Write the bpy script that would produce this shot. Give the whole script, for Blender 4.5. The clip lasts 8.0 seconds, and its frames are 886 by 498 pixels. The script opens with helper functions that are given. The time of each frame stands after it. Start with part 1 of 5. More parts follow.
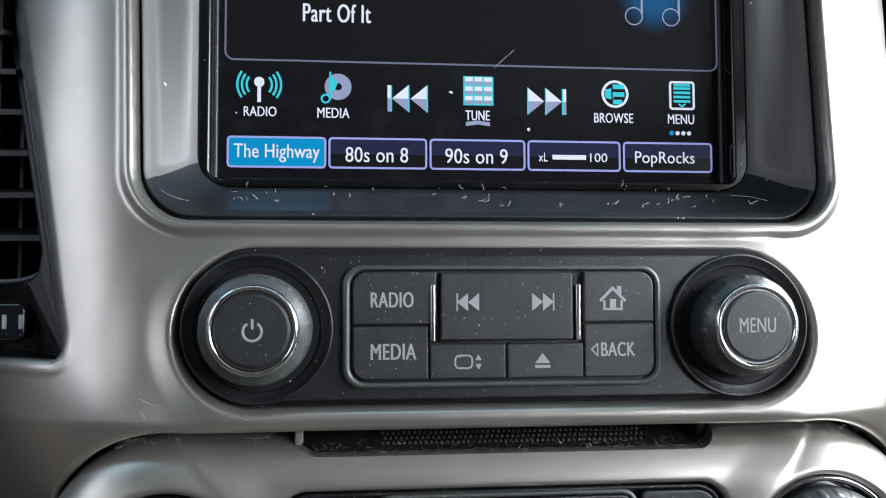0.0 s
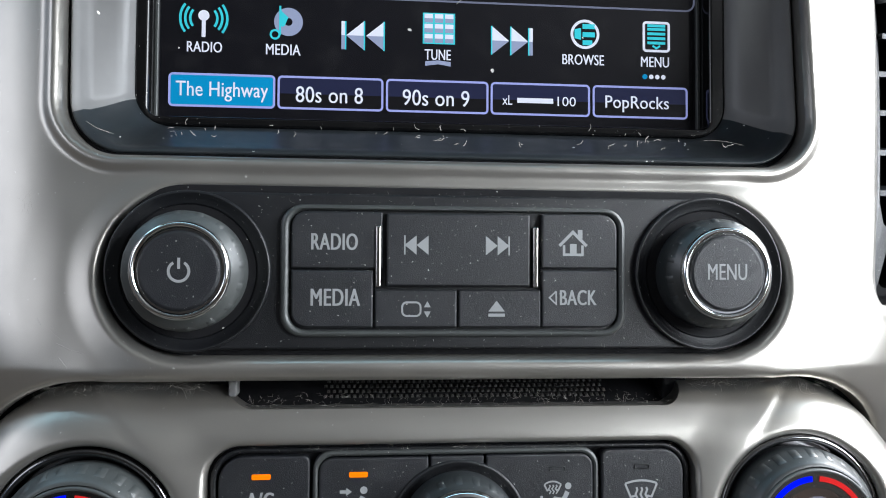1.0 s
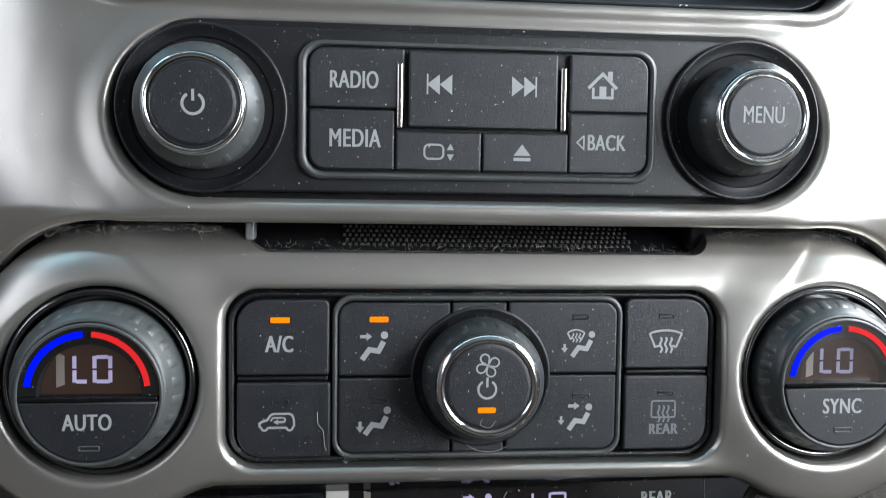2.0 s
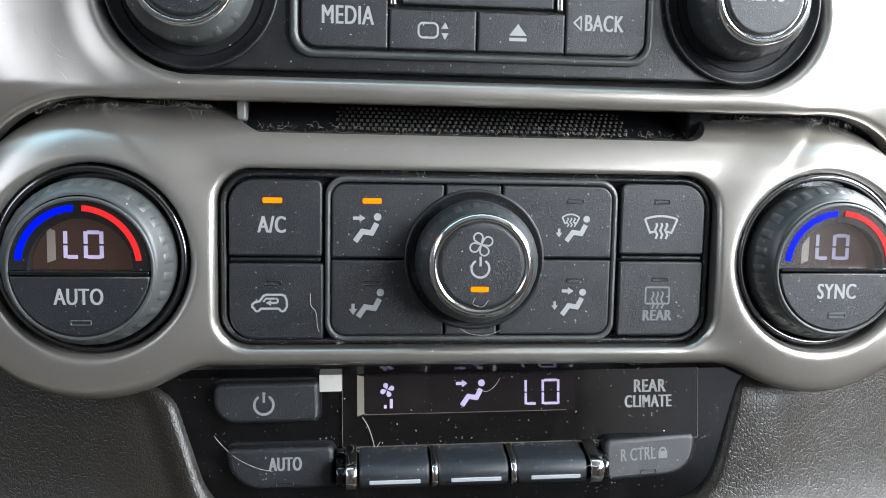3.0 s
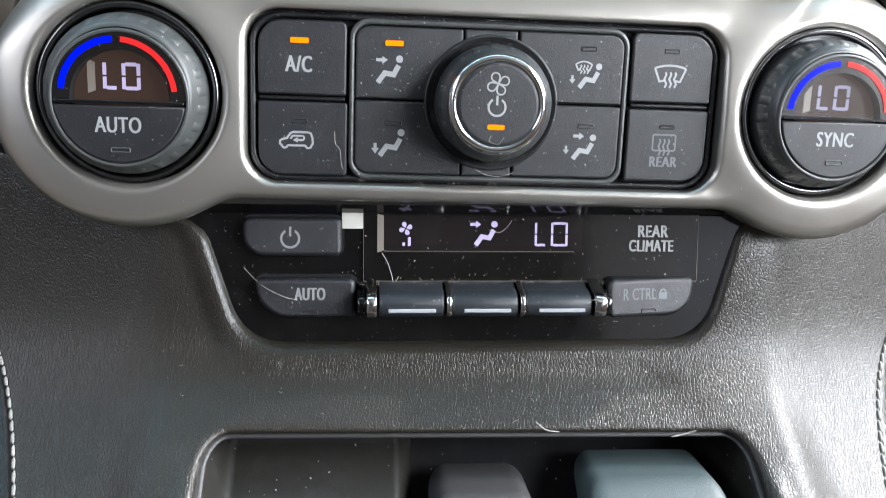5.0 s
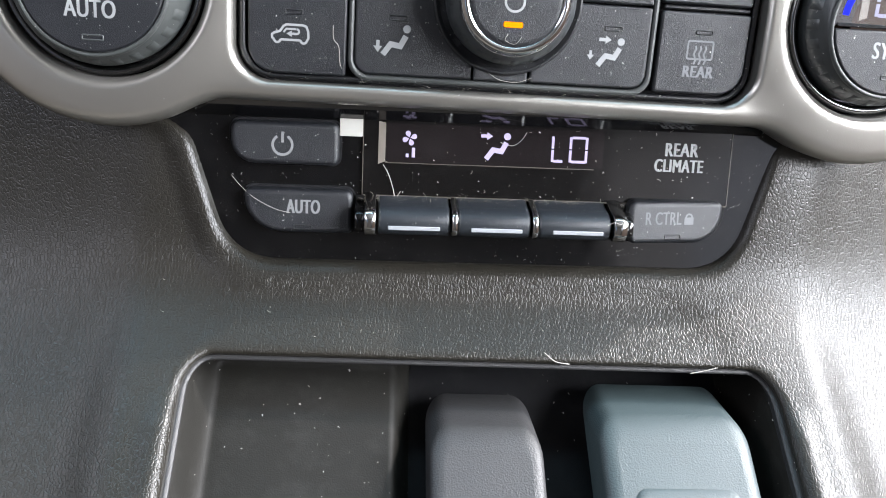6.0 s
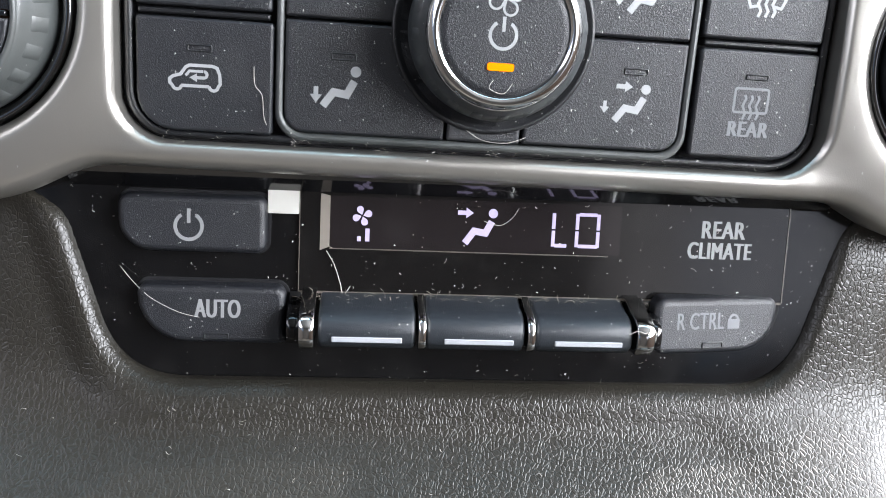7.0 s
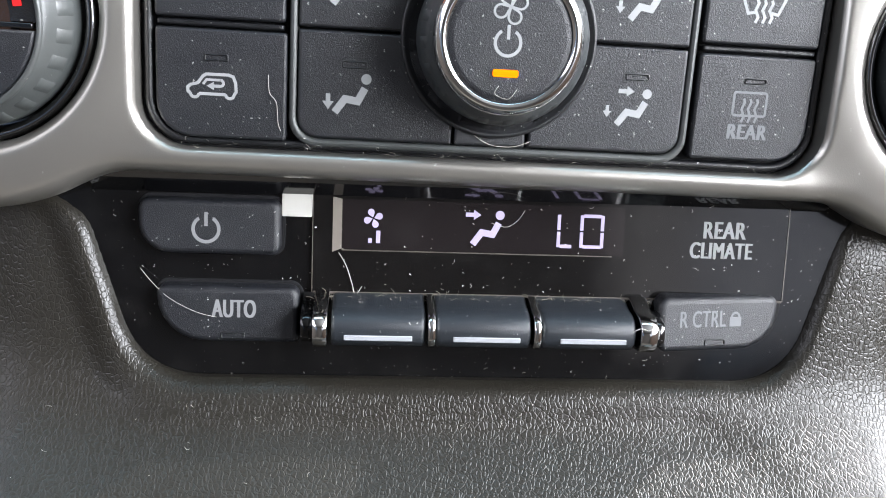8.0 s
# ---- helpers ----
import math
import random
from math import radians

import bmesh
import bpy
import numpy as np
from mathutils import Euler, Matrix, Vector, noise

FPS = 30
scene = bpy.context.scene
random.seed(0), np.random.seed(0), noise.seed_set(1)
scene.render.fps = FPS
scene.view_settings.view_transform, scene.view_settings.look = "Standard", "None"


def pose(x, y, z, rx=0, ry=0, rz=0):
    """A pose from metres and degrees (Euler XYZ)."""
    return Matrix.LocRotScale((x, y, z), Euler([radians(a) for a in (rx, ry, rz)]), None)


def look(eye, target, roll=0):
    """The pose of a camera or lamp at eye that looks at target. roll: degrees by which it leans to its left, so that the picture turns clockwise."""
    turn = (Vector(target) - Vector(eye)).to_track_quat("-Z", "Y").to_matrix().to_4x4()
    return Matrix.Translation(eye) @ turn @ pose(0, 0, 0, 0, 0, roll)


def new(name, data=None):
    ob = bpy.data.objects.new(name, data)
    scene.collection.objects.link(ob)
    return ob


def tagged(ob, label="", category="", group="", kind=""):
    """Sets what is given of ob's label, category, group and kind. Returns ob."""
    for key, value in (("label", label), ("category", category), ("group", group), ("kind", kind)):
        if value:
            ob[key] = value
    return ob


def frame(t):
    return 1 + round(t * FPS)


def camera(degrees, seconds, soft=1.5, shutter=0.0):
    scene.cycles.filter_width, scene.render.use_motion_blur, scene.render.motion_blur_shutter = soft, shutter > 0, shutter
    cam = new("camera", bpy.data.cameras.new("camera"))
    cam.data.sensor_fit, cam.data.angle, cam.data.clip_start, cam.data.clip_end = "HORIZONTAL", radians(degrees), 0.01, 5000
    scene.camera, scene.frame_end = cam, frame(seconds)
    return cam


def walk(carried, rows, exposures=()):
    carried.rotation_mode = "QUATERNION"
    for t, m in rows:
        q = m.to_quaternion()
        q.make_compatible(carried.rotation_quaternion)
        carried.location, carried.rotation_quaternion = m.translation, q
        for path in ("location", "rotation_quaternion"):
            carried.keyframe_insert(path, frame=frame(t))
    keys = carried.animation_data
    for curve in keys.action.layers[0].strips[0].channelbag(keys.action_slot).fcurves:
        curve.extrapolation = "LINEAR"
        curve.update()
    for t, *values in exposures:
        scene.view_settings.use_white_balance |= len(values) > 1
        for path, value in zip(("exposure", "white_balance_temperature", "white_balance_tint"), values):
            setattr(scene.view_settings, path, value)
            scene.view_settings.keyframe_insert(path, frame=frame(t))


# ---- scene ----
cam = camera(54.6, 8.0, soft=1.0, shutter=0.1)
PATH = [
    (0, (-0.048, -0.269, 0.088), (0.163, 1.717, 0.194), -0.2),
    (0.2, (-0.0378, -0.2598, 0.0801), (0.1767, 1.7260, 0.1830), 0.06),
    (0.5, (-0.03, -0.252, 0.076), (0.19, 1.734, 0.161), 0.3),
    (1, (-0.031, -0.251, 0.075), (0.184, 1.736, 0.151), 0.3),
    (1.5, (-0.031, -0.244, 0.067), (0.184, 1.744, 0.125), 0.5),
    (1.7, (-0.0304, -0.2412, 0.0581), (0.1737, 1.7483, 0.0758), 0.54),
    (2, (-0.036, -0.242, 0.053), (0.177, 1.744, -0.057), 0.8),
    (2.2, (-0.038, -0.242, 0.045), (0.177, 1.74, -0.12), 0.9),
    (3.5, (-0.03, -0.242, 0.031), (0.177, 1.735, -0.183), 1.2),
    (4, (-0.029, -0.243, 0.03), (0.175, 1.734, -0.186), 1.2),
    (4.5, (-0.032, -0.247, 0.027), (0.167, 1.727, -0.223), 1.3),
    (4.8, (-0.0357, -0.2520, 0.0185), (0.1566, 1.7097, -0.3201), 1.76),
    (5, (-0.038, -0.259, 0.01), (0.162, 1.693, -0.377), 2.1),
    (5.2, (-0.037, -0.265, 0.003), (0.153, 1.675, -0.446), 2.5),
    (6.3, (-0.034, -0.213, 0.003), (0.158, 1.7, -0.548), 4.2),
    (6.5, (-0.034, -0.192, 0.003), (0.183, 1.725, -0.524), 4.3),
    (6.7, (-0.0289, -0.1768, 0.0020), (0.1843, 1.7410, -0.5240), 4.36),
    (7, (-0.024, -0.174, 0.002), (0.178, 1.757, -0.478), 4.0),
    (7.5, (-0.023, -0.174, 0.001), (0.168, 1.761, -0.464), 3.7),
    (8, (-0.024, -0.18, 0.002), (0.152, 1.757, -0.462), 3.5),
]
DASH = pose(0, 0, 0.92, -20, 0, 0)      # the centre stack leans back by 20 degrees
walk(cam, [(t, DASH @ look(eye, target, roll)) for t, eye, target, roll in PATH],
     exposures=((0.0, -0.20, 6240, 12), (1.5, -0.20, 6240, 12), (2.0, 0.06, 6240, 12), (3.5, 0.60, 6300, 13), (4.5, 0.62, 6300, 13), (5.2, 0.69, 6340, 14), (6.3, 0.95, 6370, 15), (8.0, 0.93, 6370, 15)))

# ---- light and surroundings ----
sky = bpy.data.worlds.new("sky")
scene.world = sky
sky.use_nodes = True
_nt = sky.node_tree
_sky = _nt.nodes.new("ShaderNodeTexSky")
_sky.sky_type, _sky.sun_disc = "NISHITA", False
_sky.sun_elevation, _sky.sun_rotation = radians(39), radians(69)
_nt.links.new(_sky.outputs[0], _nt.nodes["Background"].inputs[0])
_nt.nodes["Background"].inputs[1].default_value = 0.06

_sun = bpy.data.lights.new("sun", "SUN")
_sun.energy, _sun.angle, _sun.color = 2.2, radians(0.6), (1.0, 0.95, 0.88)
new("sun", _sun).matrix_world = look((4, 1.5, 3.5), (0, 0, 0))


def window_light(name, eye, target, sx, sz, power, color):
    lamp = bpy.data.lights.new(name, "AREA")
    lamp.shape, lamp.size, lamp.size_y, lamp.energy, lamp.color = "RECTANGLE", sx, sz, power, color
    ob = new(name, lamp)
    ob.matrix_world = look(eye, target)
    return ob


window_light("daylight_passenger_window", (0.80, -0.20, 1.38), (0.0, -0.16, 1.10), 1.52, 0.48, 50, (0.94, 0.985, 1.0))
window_light("daylight_rear_door_window", (0.80, -1.55, 1.40), (0.0, -0.60, 1.10), 0.64, 0.40, 0.5, (1.0, 0.985, 0.98))
window_light("daylight_driver_window", (-0.80, -0.30, 1.40), (0.0, -0.22, 1.00), 1.04, 0.28, 2.8, (0.93, 0.95, 1.0))
window_light("daylight_windscreen", (0.0, 0.41, 1.43), (0.0, -0.08, 0.80), 1.50, 0.74, 13.5, (0.50, 0.84, 1.0))

# ---- materials ----


def nodes_of(name):
    m = bpy.data.materials.new(name)
    m.use_nodes = True
    t = m.node_tree
    return m, t, t.nodes["Principled BSDF"]


def add(t, kind, **values):
    n = t.nodes.new(kind)
    for k, v in values.items():
        n.inputs[k].default_value = v
    return n


def surface(name, color, rough=0.5, metal=0.0, mottle=0.12, mottle_scale=60, grain=0.0, grain_scale=2500,
            dust=0.0, dust_scale=420, dust_color=(0.5, 0.49, 0.46), rough_var=0.08, coat=0.0, specular=0.5, film_most=0.02):
    """Colour with broad mottling, fine bumpy grain and scattered dust specks, in object metres."""
    m, t, b = nodes_of(name)
    co = t.nodes.new("ShaderNodeTexCoord")
    L = t.links.new
    n1 = add(t, "ShaderNodeTexNoise", Scale=mottle_scale, Detail=4.0)
    L(co.outputs["Object"], n1.inputs["Vector"])
    mix = t.nodes.new("ShaderNodeMix")
    mix.data_type = "RGBA"
    lo = [c * (1 - mottle) for c in color]
    hi = [min(1, c * (1 + mottle)) for c in color]
    mix.inputs[6].default_value, mix.inputs[7].default_value = (*lo, 1), (*hi, 1)
    L(n1.outputs["Fac"], mix.inputs[0])
    out = mix.outputs[2]
    rr = add(t, "ShaderNodeMapRange")
    rr.inputs[3].default_value, rr.inputs[4].default_value = max(0.02, rough - rough_var), min(1, rough + rough_var)
    n2 = add(t, "ShaderNodeTexNoise", Scale=mottle_scale * 3.1, Detail=5.0)
    L(co.outputs["Object"], n2.inputs["Vector"])
    L(n2.outputs["Fac"], rr.inputs[0])
    rough_out = rr.outputs[0]
    if dust > 0:
        v = add(t, "ShaderNodeTexVoronoi", Scale=dust_scale, Randomness=1.0)
        warp = add(t, "ShaderNodeTexNoise", Scale=dust_scale * 2.0, Detail=2.0)
        L(co.outputs["Object"], warp.inputs["Vector"])
        mixv = t.nodes.new("ShaderNodeVectorMath")
        mixv.operation = "MULTIPLY_ADD"
        mixv.inputs[1].default_value = (0.0012,) * 3
        L(warp.outputs["Color"], mixv.inputs[0])
        L(co.outputs["Object"], mixv.inputs[2])
        L(mixv.outputs[0], v.inputs["Vector"])
        sep = t.nodes.new("ShaderNodeSeparateColor")
        L(v.outputs["Color"], sep.inputs[0])
        size = add(t, "ShaderNodeMapRange")
        size.inputs[1].default_value, size.inputs[2].default_value = 1 - dust, 1.0
        size.inputs[3].default_value, size.inputs[4].default_value = 0.0, 0.20
        L(sep.outputs[0], size.inputs[0])
        less = t.nodes.new("ShaderNodeMath")
        less.operation = "LESS_THAN"
        L(v.outputs["Distance"], less.inputs[0])
        L(size.outputs[0], less.inputs[1])
        film = add(t, "ShaderNodeTexNoise", Scale=95.0, Detail=6.0, Roughness=0.7)
        L(co.outputs["Object"], film.inputs["Vector"])
        fr = add(t, "ShaderNodeMapRange")
        fr.inputs[1].default_value, fr.inputs[2].default_value = 0.5, 0.85
        fr.inputs[3].default_value, fr.inputs[4].default_value = 0.0, film_most
        L(film.outputs["Fac"], fr.inputs[0])
        mx = t.nodes.new("ShaderNodeMath")
        mx.operation = "MAXIMUM"
        L(less.outputs[0], mx.inputs[0])
        L(fr.outputs[0], mx.inputs[1])
        mix2 = t.nodes.new("ShaderNodeMix")
        mix2.data_type = "RGBA"
        mix2.inputs[7].default_value = (*dust_color, 1)
        L(mx.outputs[0], mix2.inputs[0])
        L(out, mix2.inputs[6])
        out = mix2.outputs[2]
        mix3 = t.nodes.new("ShaderNodeMix")
        mix3.inputs[3].default_value = 0.9
        L(mx.outputs[0], mix3.inputs[0])
        L(rough_out, mix3.inputs[2])
        rough_out = mix3.outputs[0]
    L(out, b.inputs["Base Color"])
    L(rough_out, b.inputs["Roughness"])
    b.inputs["Metallic"].default_value = metal
    b.inputs["Coat Weight"].default_value = coat
    b.inputs["Coat Roughness"].default_value = 0.12
    b.inputs["Specular IOR Level"].default_value = specular
    if grain > 0:
        n3 = add(t, "ShaderNodeTexNoise", Scale=grain_scale, Detail=2.0)
        L(co.outputs["Object"], n3.inputs["Vector"])
        bump = add(t, "ShaderNodeBump", Strength=grain, Distance=0.0002)
        L(n3.outputs["Fac"], bump.inputs["Height"])
        L(bump.outputs[0], b.inputs["Normal"])
    return m


def leather(name, color, relief):
    m, t, b = nodes_of(name)
    L = t.links.new
    co = t.nodes.new("ShaderNodeTexCoord")
    warp = add(t, "ShaderNodeTexNoise", Scale=300.0, Detail=2.0)
    L(co.outputs["Object"], warp.inputs["Vector"])
    mv = t.nodes.new("ShaderNodeVectorMath")
    mv.operation = "MULTIPLY_ADD"
    mv.inputs[1].default_value = (0.0012, 0.0012, 0.0018)
    L(warp.outputs["Color"], mv.inputs[0])
    L(co.outputs["Object"], mv.inputs[2])
    v = add(t, "ShaderNodeTexVoronoi", Scale=1050.0, Randomness=1.0)
    long = t.nodes.new("ShaderNodeVectorMath")
    long.operation = "MULTIPLY"
    long.inputs[1].default_value = (1.0, 0.72, 0.72)
    L(mv.outputs[0], long.inputs[0])
    L(long.outputs[0], v.inputs["Vector"])
    n = add(t, "ShaderNodeTexNoise", Scale=1800.0, Detail=3.0)
    L(co.outputs["Object"], n.inputs["Vector"])
    v.feature = "DISTANCE_TO_EDGE"
    pebble = add(t, "ShaderNodeMapRange")
    pebble.interpolation_type = "SMOOTHSTEP"
    pebble.inputs[1].default_value, pebble.inputs[2].default_value = 0.0, 0.17
    L(v.outputs["Distance"], pebble.inputs[0])
    ad = t.nodes.new("ShaderNodeMath")
    ad.operation = "MULTIPLY_ADD"
    ad.inputs[1].default_value = 0.7
    L(n.outputs["Fac"], ad.inputs[0])
    L(pebble.outputs[0], ad.inputs[2])
    bump = add(t, "ShaderNodeBump", Strength=relief, Distance=0.00014)
    L(ad.outputs[0], bump.inputs["Height"])
    L(bump.outputs[0], b.inputs["Normal"])
    n1 = add(t, "ShaderNodeTexNoise", Scale=18.0, Detail=5.0)
    L(co.outputs["Object"], n1.inputs["Vector"])
    r = t.nodes.new("ShaderNodeValToRGB")
    r.color_ramp.elements[0].color = (*[c * 0.8 for c in color], 1)
    r.color_ramp.elements[1].color = (*[c * 1.25 for c in color], 1)
    L(n1.outputs["Fac"], r.inputs[0])
    L(r.outputs[0], b.inputs["Base Color"])
    rr = add(t, "ShaderNodeMapRange")
    rr.inputs[3].default_value, rr.inputs[4].default_value = 0.28, 0.38
    L(n1.outputs["Fac"], rr.inputs[0])
    L(rr.outputs[0], b.inputs["Roughness"])
    b.inputs["Specular IOR Level"].default_value = 0.36
    return m


def glow(name, color, strength):
    m, t, b = nodes_of(name)
    b.inputs["Base Color"].default_value = (*[c * 0.3 for c in color], 1)
    b.inputs["Emission Color"].default_value = (*color, 1)
    b.inputs["Emission Strength"].default_value = strength
    b.inputs["Roughness"].default_value = 0.16
    b.inputs["Specular IOR Level"].default_value = 0.2
    return m


SILVER = surface("satin_silver_paint", (0.40, 0.383, 0.350), 0.33, 0.88, mottle=0.06, mottle_scale=35, grain=0.10, grain_scale=3500, dust=0.06, dust_scale=800, dust_color=(0.7, 0.7, 0.68), rough_var=0.06)
PLASTIC = surface("soft_black_plastic", (0.0048, 0.0053, 0.0066), 0.37, grain=0.45, grain_scale=4600, dust=0.24, dust_scale=1200, specular=0.46)
BUTTON = surface("charcoal_button_plastic", (0.0085, 0.0094, 0.0118), 0.36, grain=0.65, grain_scale=5200, dust=0.24, dust_scale=1300, specular=0.45)
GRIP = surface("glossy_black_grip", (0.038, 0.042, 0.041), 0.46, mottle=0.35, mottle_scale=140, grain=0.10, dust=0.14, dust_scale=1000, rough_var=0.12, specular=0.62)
# Darker grip copy: shade on flanks turned from the window, put into colour.
GRIP_DARK = surface("shaded_satin_grip", (0.022, 0.025, 0.026), 0.36, mottle=0.35, mottle_scale=140, grain=0.10, dust=0.14, dust_scale=1000, rough_var=0.12, specular=0.7)
GLOSS = surface("piano_black_plastic", (0.003, 0.003, 0.0033), 0.12, grain=0.0, dust=0.24, dust_scale=1200, dust_color=(0.38, 0.37, 0.35), specular=0.48, film_most=0.02)
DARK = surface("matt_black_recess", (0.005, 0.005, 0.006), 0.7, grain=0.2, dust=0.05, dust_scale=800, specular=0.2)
SATIN = surface("satin_black_switch_plastic", (0.015, 0.018, 0.022), 0.33, grain=0.45, grain_scale=5200, dust=0.22, dust_scale=1300)
LINER = surface("dusty_slot_rubber", (0.022, 0.021, 0.019), 0.75, grain=0.6, grain_scale=1500, dust=0.5, dust_scale=700, dust_color=(0.42, 0.38, 0.32), film_most=0.14)
# Darker copy of the housing satin: the ledge's shade is put into its colour.
LEDGE = surface("shaded_housing_satin", (0.017, 0.021, 0.024), 0.34, grain=0.05, dust=0.08, dust_scale=500, dust_color=(0.6, 0.6, 0.58))
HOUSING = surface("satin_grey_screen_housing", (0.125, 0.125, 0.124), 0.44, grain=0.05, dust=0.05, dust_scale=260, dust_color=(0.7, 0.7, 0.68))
DARK_CHROME = surface("dark_chrome", (0.20, 0.20, 0.205), 0.13, 1.0, mottle=0.05, rough_var=0.05, dust=0.12, dust_scale=900)
CHROME = surface("chrome", (0.58, 0.58, 0.575), 0.12, 1.0, mottle=0.03, rough_var=0.05)
SATINCHROME = surface("satin_chrome", (0.50, 0.47, 0.44), 0.20, 1.0, mottle=0.06, rough_var=0.06)
PRINT = surface("pale_grey_print", (0.265, 0.273, 0.276), 0.6, mottle=0.06)
PRINT_REAR = surface("grey_rear_panel_print", (0.19, 0.194, 0.198), 0.6, mottle=0.06)
PRINT_WORN = surface("worn_grey_print", (0.105, 0.11, 0.116), 0.6, mottle=0.06)
PRINT_DIM = surface("dull_grey_print", (0.135, 0.14, 0.148), 0.6, mottle=0.06)
BAR = surface("white_marker_paint", (0.29, 0.30, 0.32), 0.4, mottle=0.04)
GLASS_BLACK = surface("black_display_glass", (0.004, 0.004, 0.006), 0.10, mottle=0.1, rough_var=0.02, dust=0.05, dust_scale=300)
OVERLAY = surface("smoked_display_cover", (0.004, 0.0037, 0.0037), 0.13, rough_var=0.03, specular=0.48, dust=0.22, dust_scale=1100, film_most=0.016)
MIRROR_BLACK = surface("polished_black_plastic", (0.004, 0.004, 0.0045), 0.05, rough_var=0.01, coat=0.5)
# The pane's faint brown backlight glow is put into its base colour.
LCD_BACK = surface("backlight_tinted_pane", (0.0095, 0.0076, 0.0080), 0.12, rough_var=0.03, dust=0.16, dust_scale=1000, film_most=0.016)
LCD_WARM = glow("warm_lcd_backlight", (0.040, 0.023, 0.017), 0.55)
LCD_EDGE = surface("lcd_pale_edge", (0.15, 0.13, 0.11), 0.5)
LCD_EDGE_DIM = surface("lcd_dim_edge", (0.060, 0.050, 0.042), 0.5)
TAPE = surface("white_sticker_paper", (0.42, 0.41, 0.375), 0.7, mottle=0.04)


def clear_cover(name, gloss, haze):
    """A thin clear cover: see-through, with a little gloss and a haze of fine dust."""
    m, t, b = nodes_of(name)
    t.nodes.remove(b)
    L = t.links.new
    out = t.nodes["Material Output"]
    clear, shine, dust = t.nodes.new("ShaderNodeBsdfTransparent"), t.nodes.new("ShaderNodeBsdfGlossy"), t.nodes.new("ShaderNodeBsdfDiffuse")
    shine.inputs["Roughness"].default_value = 0.08
    dust.inputs["Color"].default_value = (0.45, 0.40, 0.36, 1)
    m1, m2 = t.nodes.new("ShaderNodeMixShader"), t.nodes.new("ShaderNodeMixShader")
    m1.inputs[0].default_value, m2.inputs[0].default_value = gloss, haze
    L(clear.outputs[0], m1.inputs[1])
    L(shine.outputs[0], m1.inputs[2])
    L(m1.outputs[0], m2.inputs[1])
    L(dust.outputs[0], m2.inputs[2])
    L(m2.outputs[0], out.inputs["Surface"])
    return m


COVER = clear_cover("clear_window", 0.025, 0.006)
COVER_HAZY = clear_cover("hazy_window", 0.05, 0.05)
LEATHER = leather("black_grained_leather", (0.0150, 0.0134, 0.0104), 0.43)
LEATHER_WORN = leather("worn_smooth_leather", (0.0150, 0.0136, 0.0107), 0.34)
THREAD = surface("grey_stitching_thread", (0.20, 0.195, 0.18), 0.8)
# The larger cap's teal windscreen reflection is put into this rubber's colour.
RUBBER = surface("reflection_tinted_rubber", (0.030, 0.043, 0.045), 0.50, grain=0.6, grain_scale=2200)
RUBBER_DARK = surface("charcoal_rubber_cap", (0.022, 0.0215, 0.022), 0.50, grain=0.7, grain_scale=2200)
TRAY = surface("olive_black_tray", (0.0095, 0.0088, 0.0072), 0.62, grain=0.3, dust=0.07, dust_scale=900, specular=0.2)
STUD = surface("pale_studded_rubber", (0.040, 0.039, 0.036), 0.45)
FIBRE = surface("pale_fibre", (0.36, 0.34, 0.31), 0.7)
FLUFF = surface("grey_fluff", (0.20, 0.18, 0.15), 0.9)
CLOTH = surface("grey_headliner", (0.15, 0.146, 0.142), 0.95, mottle_scale=20, grain=0.3)
CARPET = surface("tan_carpet", (0.17, 0.150, 0.125), 0.95, mottle_scale=25, grain=0.5, grain_scale=700)
SEAT = surface("dark_seat_cloth", (0.075, 0.062, 0.054), 0.9, mottle_scale=14, grain=0.3, grain_scale=900)
CABIN = surface("brown_cabin_trim", (0.29, 0.185, 0.135), 0.8, mottle_scale=12, grain=0.3, grain_scale=900)
ORANGE = glow("amber_lamp", (1.0, 0.21, 0.0), 1.05)
WHITE_LCD = glow("white_lcd", (0.70, 0.62, 0.92), 0.29)
WHITE_LCD_DIM = glow("dim_white_lcd", (0.60, 0.58, 0.80), 0.11)
BLUE_ARC = glow("blue_lamp", (0.0, 0.006, 1.0), 0.9)
RED_ARC = glow("red_lamp", (1.0, 0.030, 0.030), 0.38)
UI_WHITE = glow("screen_white", (0.80, 0.84, 0.95), 0.68)
UI_GREY = glow("screen_grey", (0.33, 0.38, 0.55), 0.62)
UI_CYAN = glow("screen_cyan", (0.05, 0.60, 0.68), 0.75)
UI_BLUE = glow("screen_blue", (0.005, 0.24, 0.48), 0.9)
UI_LINE = glow("screen_line", (0.22, 0.24, 0.34), 0.4)
UI_NAVY = glow("screen_navy", (0.022, 0.026, 0.065), 0.6)
UI_BORDER = glow("screen_border", (0.34, 0.38, 0.75), 0.75)
UI_HALO, _t, _b = nodes_of("screen_halo")
_co = _t.nodes.new("ShaderNodeTexCoord")
_dist = _t.nodes.new("ShaderNodeVectorMath")
_dist.operation = "DISTANCE"
_dist.inputs[1].default_value = (0.070, 0.0518, 0.205)
_fall = add(_t, "ShaderNodeMapRange")
_fall.interpolation_type = "SMOOTHSTEP"
_fall.inputs[1].default_value, _fall.inputs[2].default_value, _fall.inputs[3].default_value, _fall.inputs[4].default_value = 0.004, 0.0165, 1.0, 0.0
_shade = _t.nodes.new("ShaderNodeMix")
_shade.data_type = "RGBA"
_shade.inputs[6].default_value, _shade.inputs[7].default_value = (0.006, 0.006, 0.007, 1), (0.008, 0.10, 0.25, 1)
_t.links.new(_co.outputs["Object"], _dist.inputs[0])
_t.links.new(_dist.outputs["Value"], _fall.inputs[0])
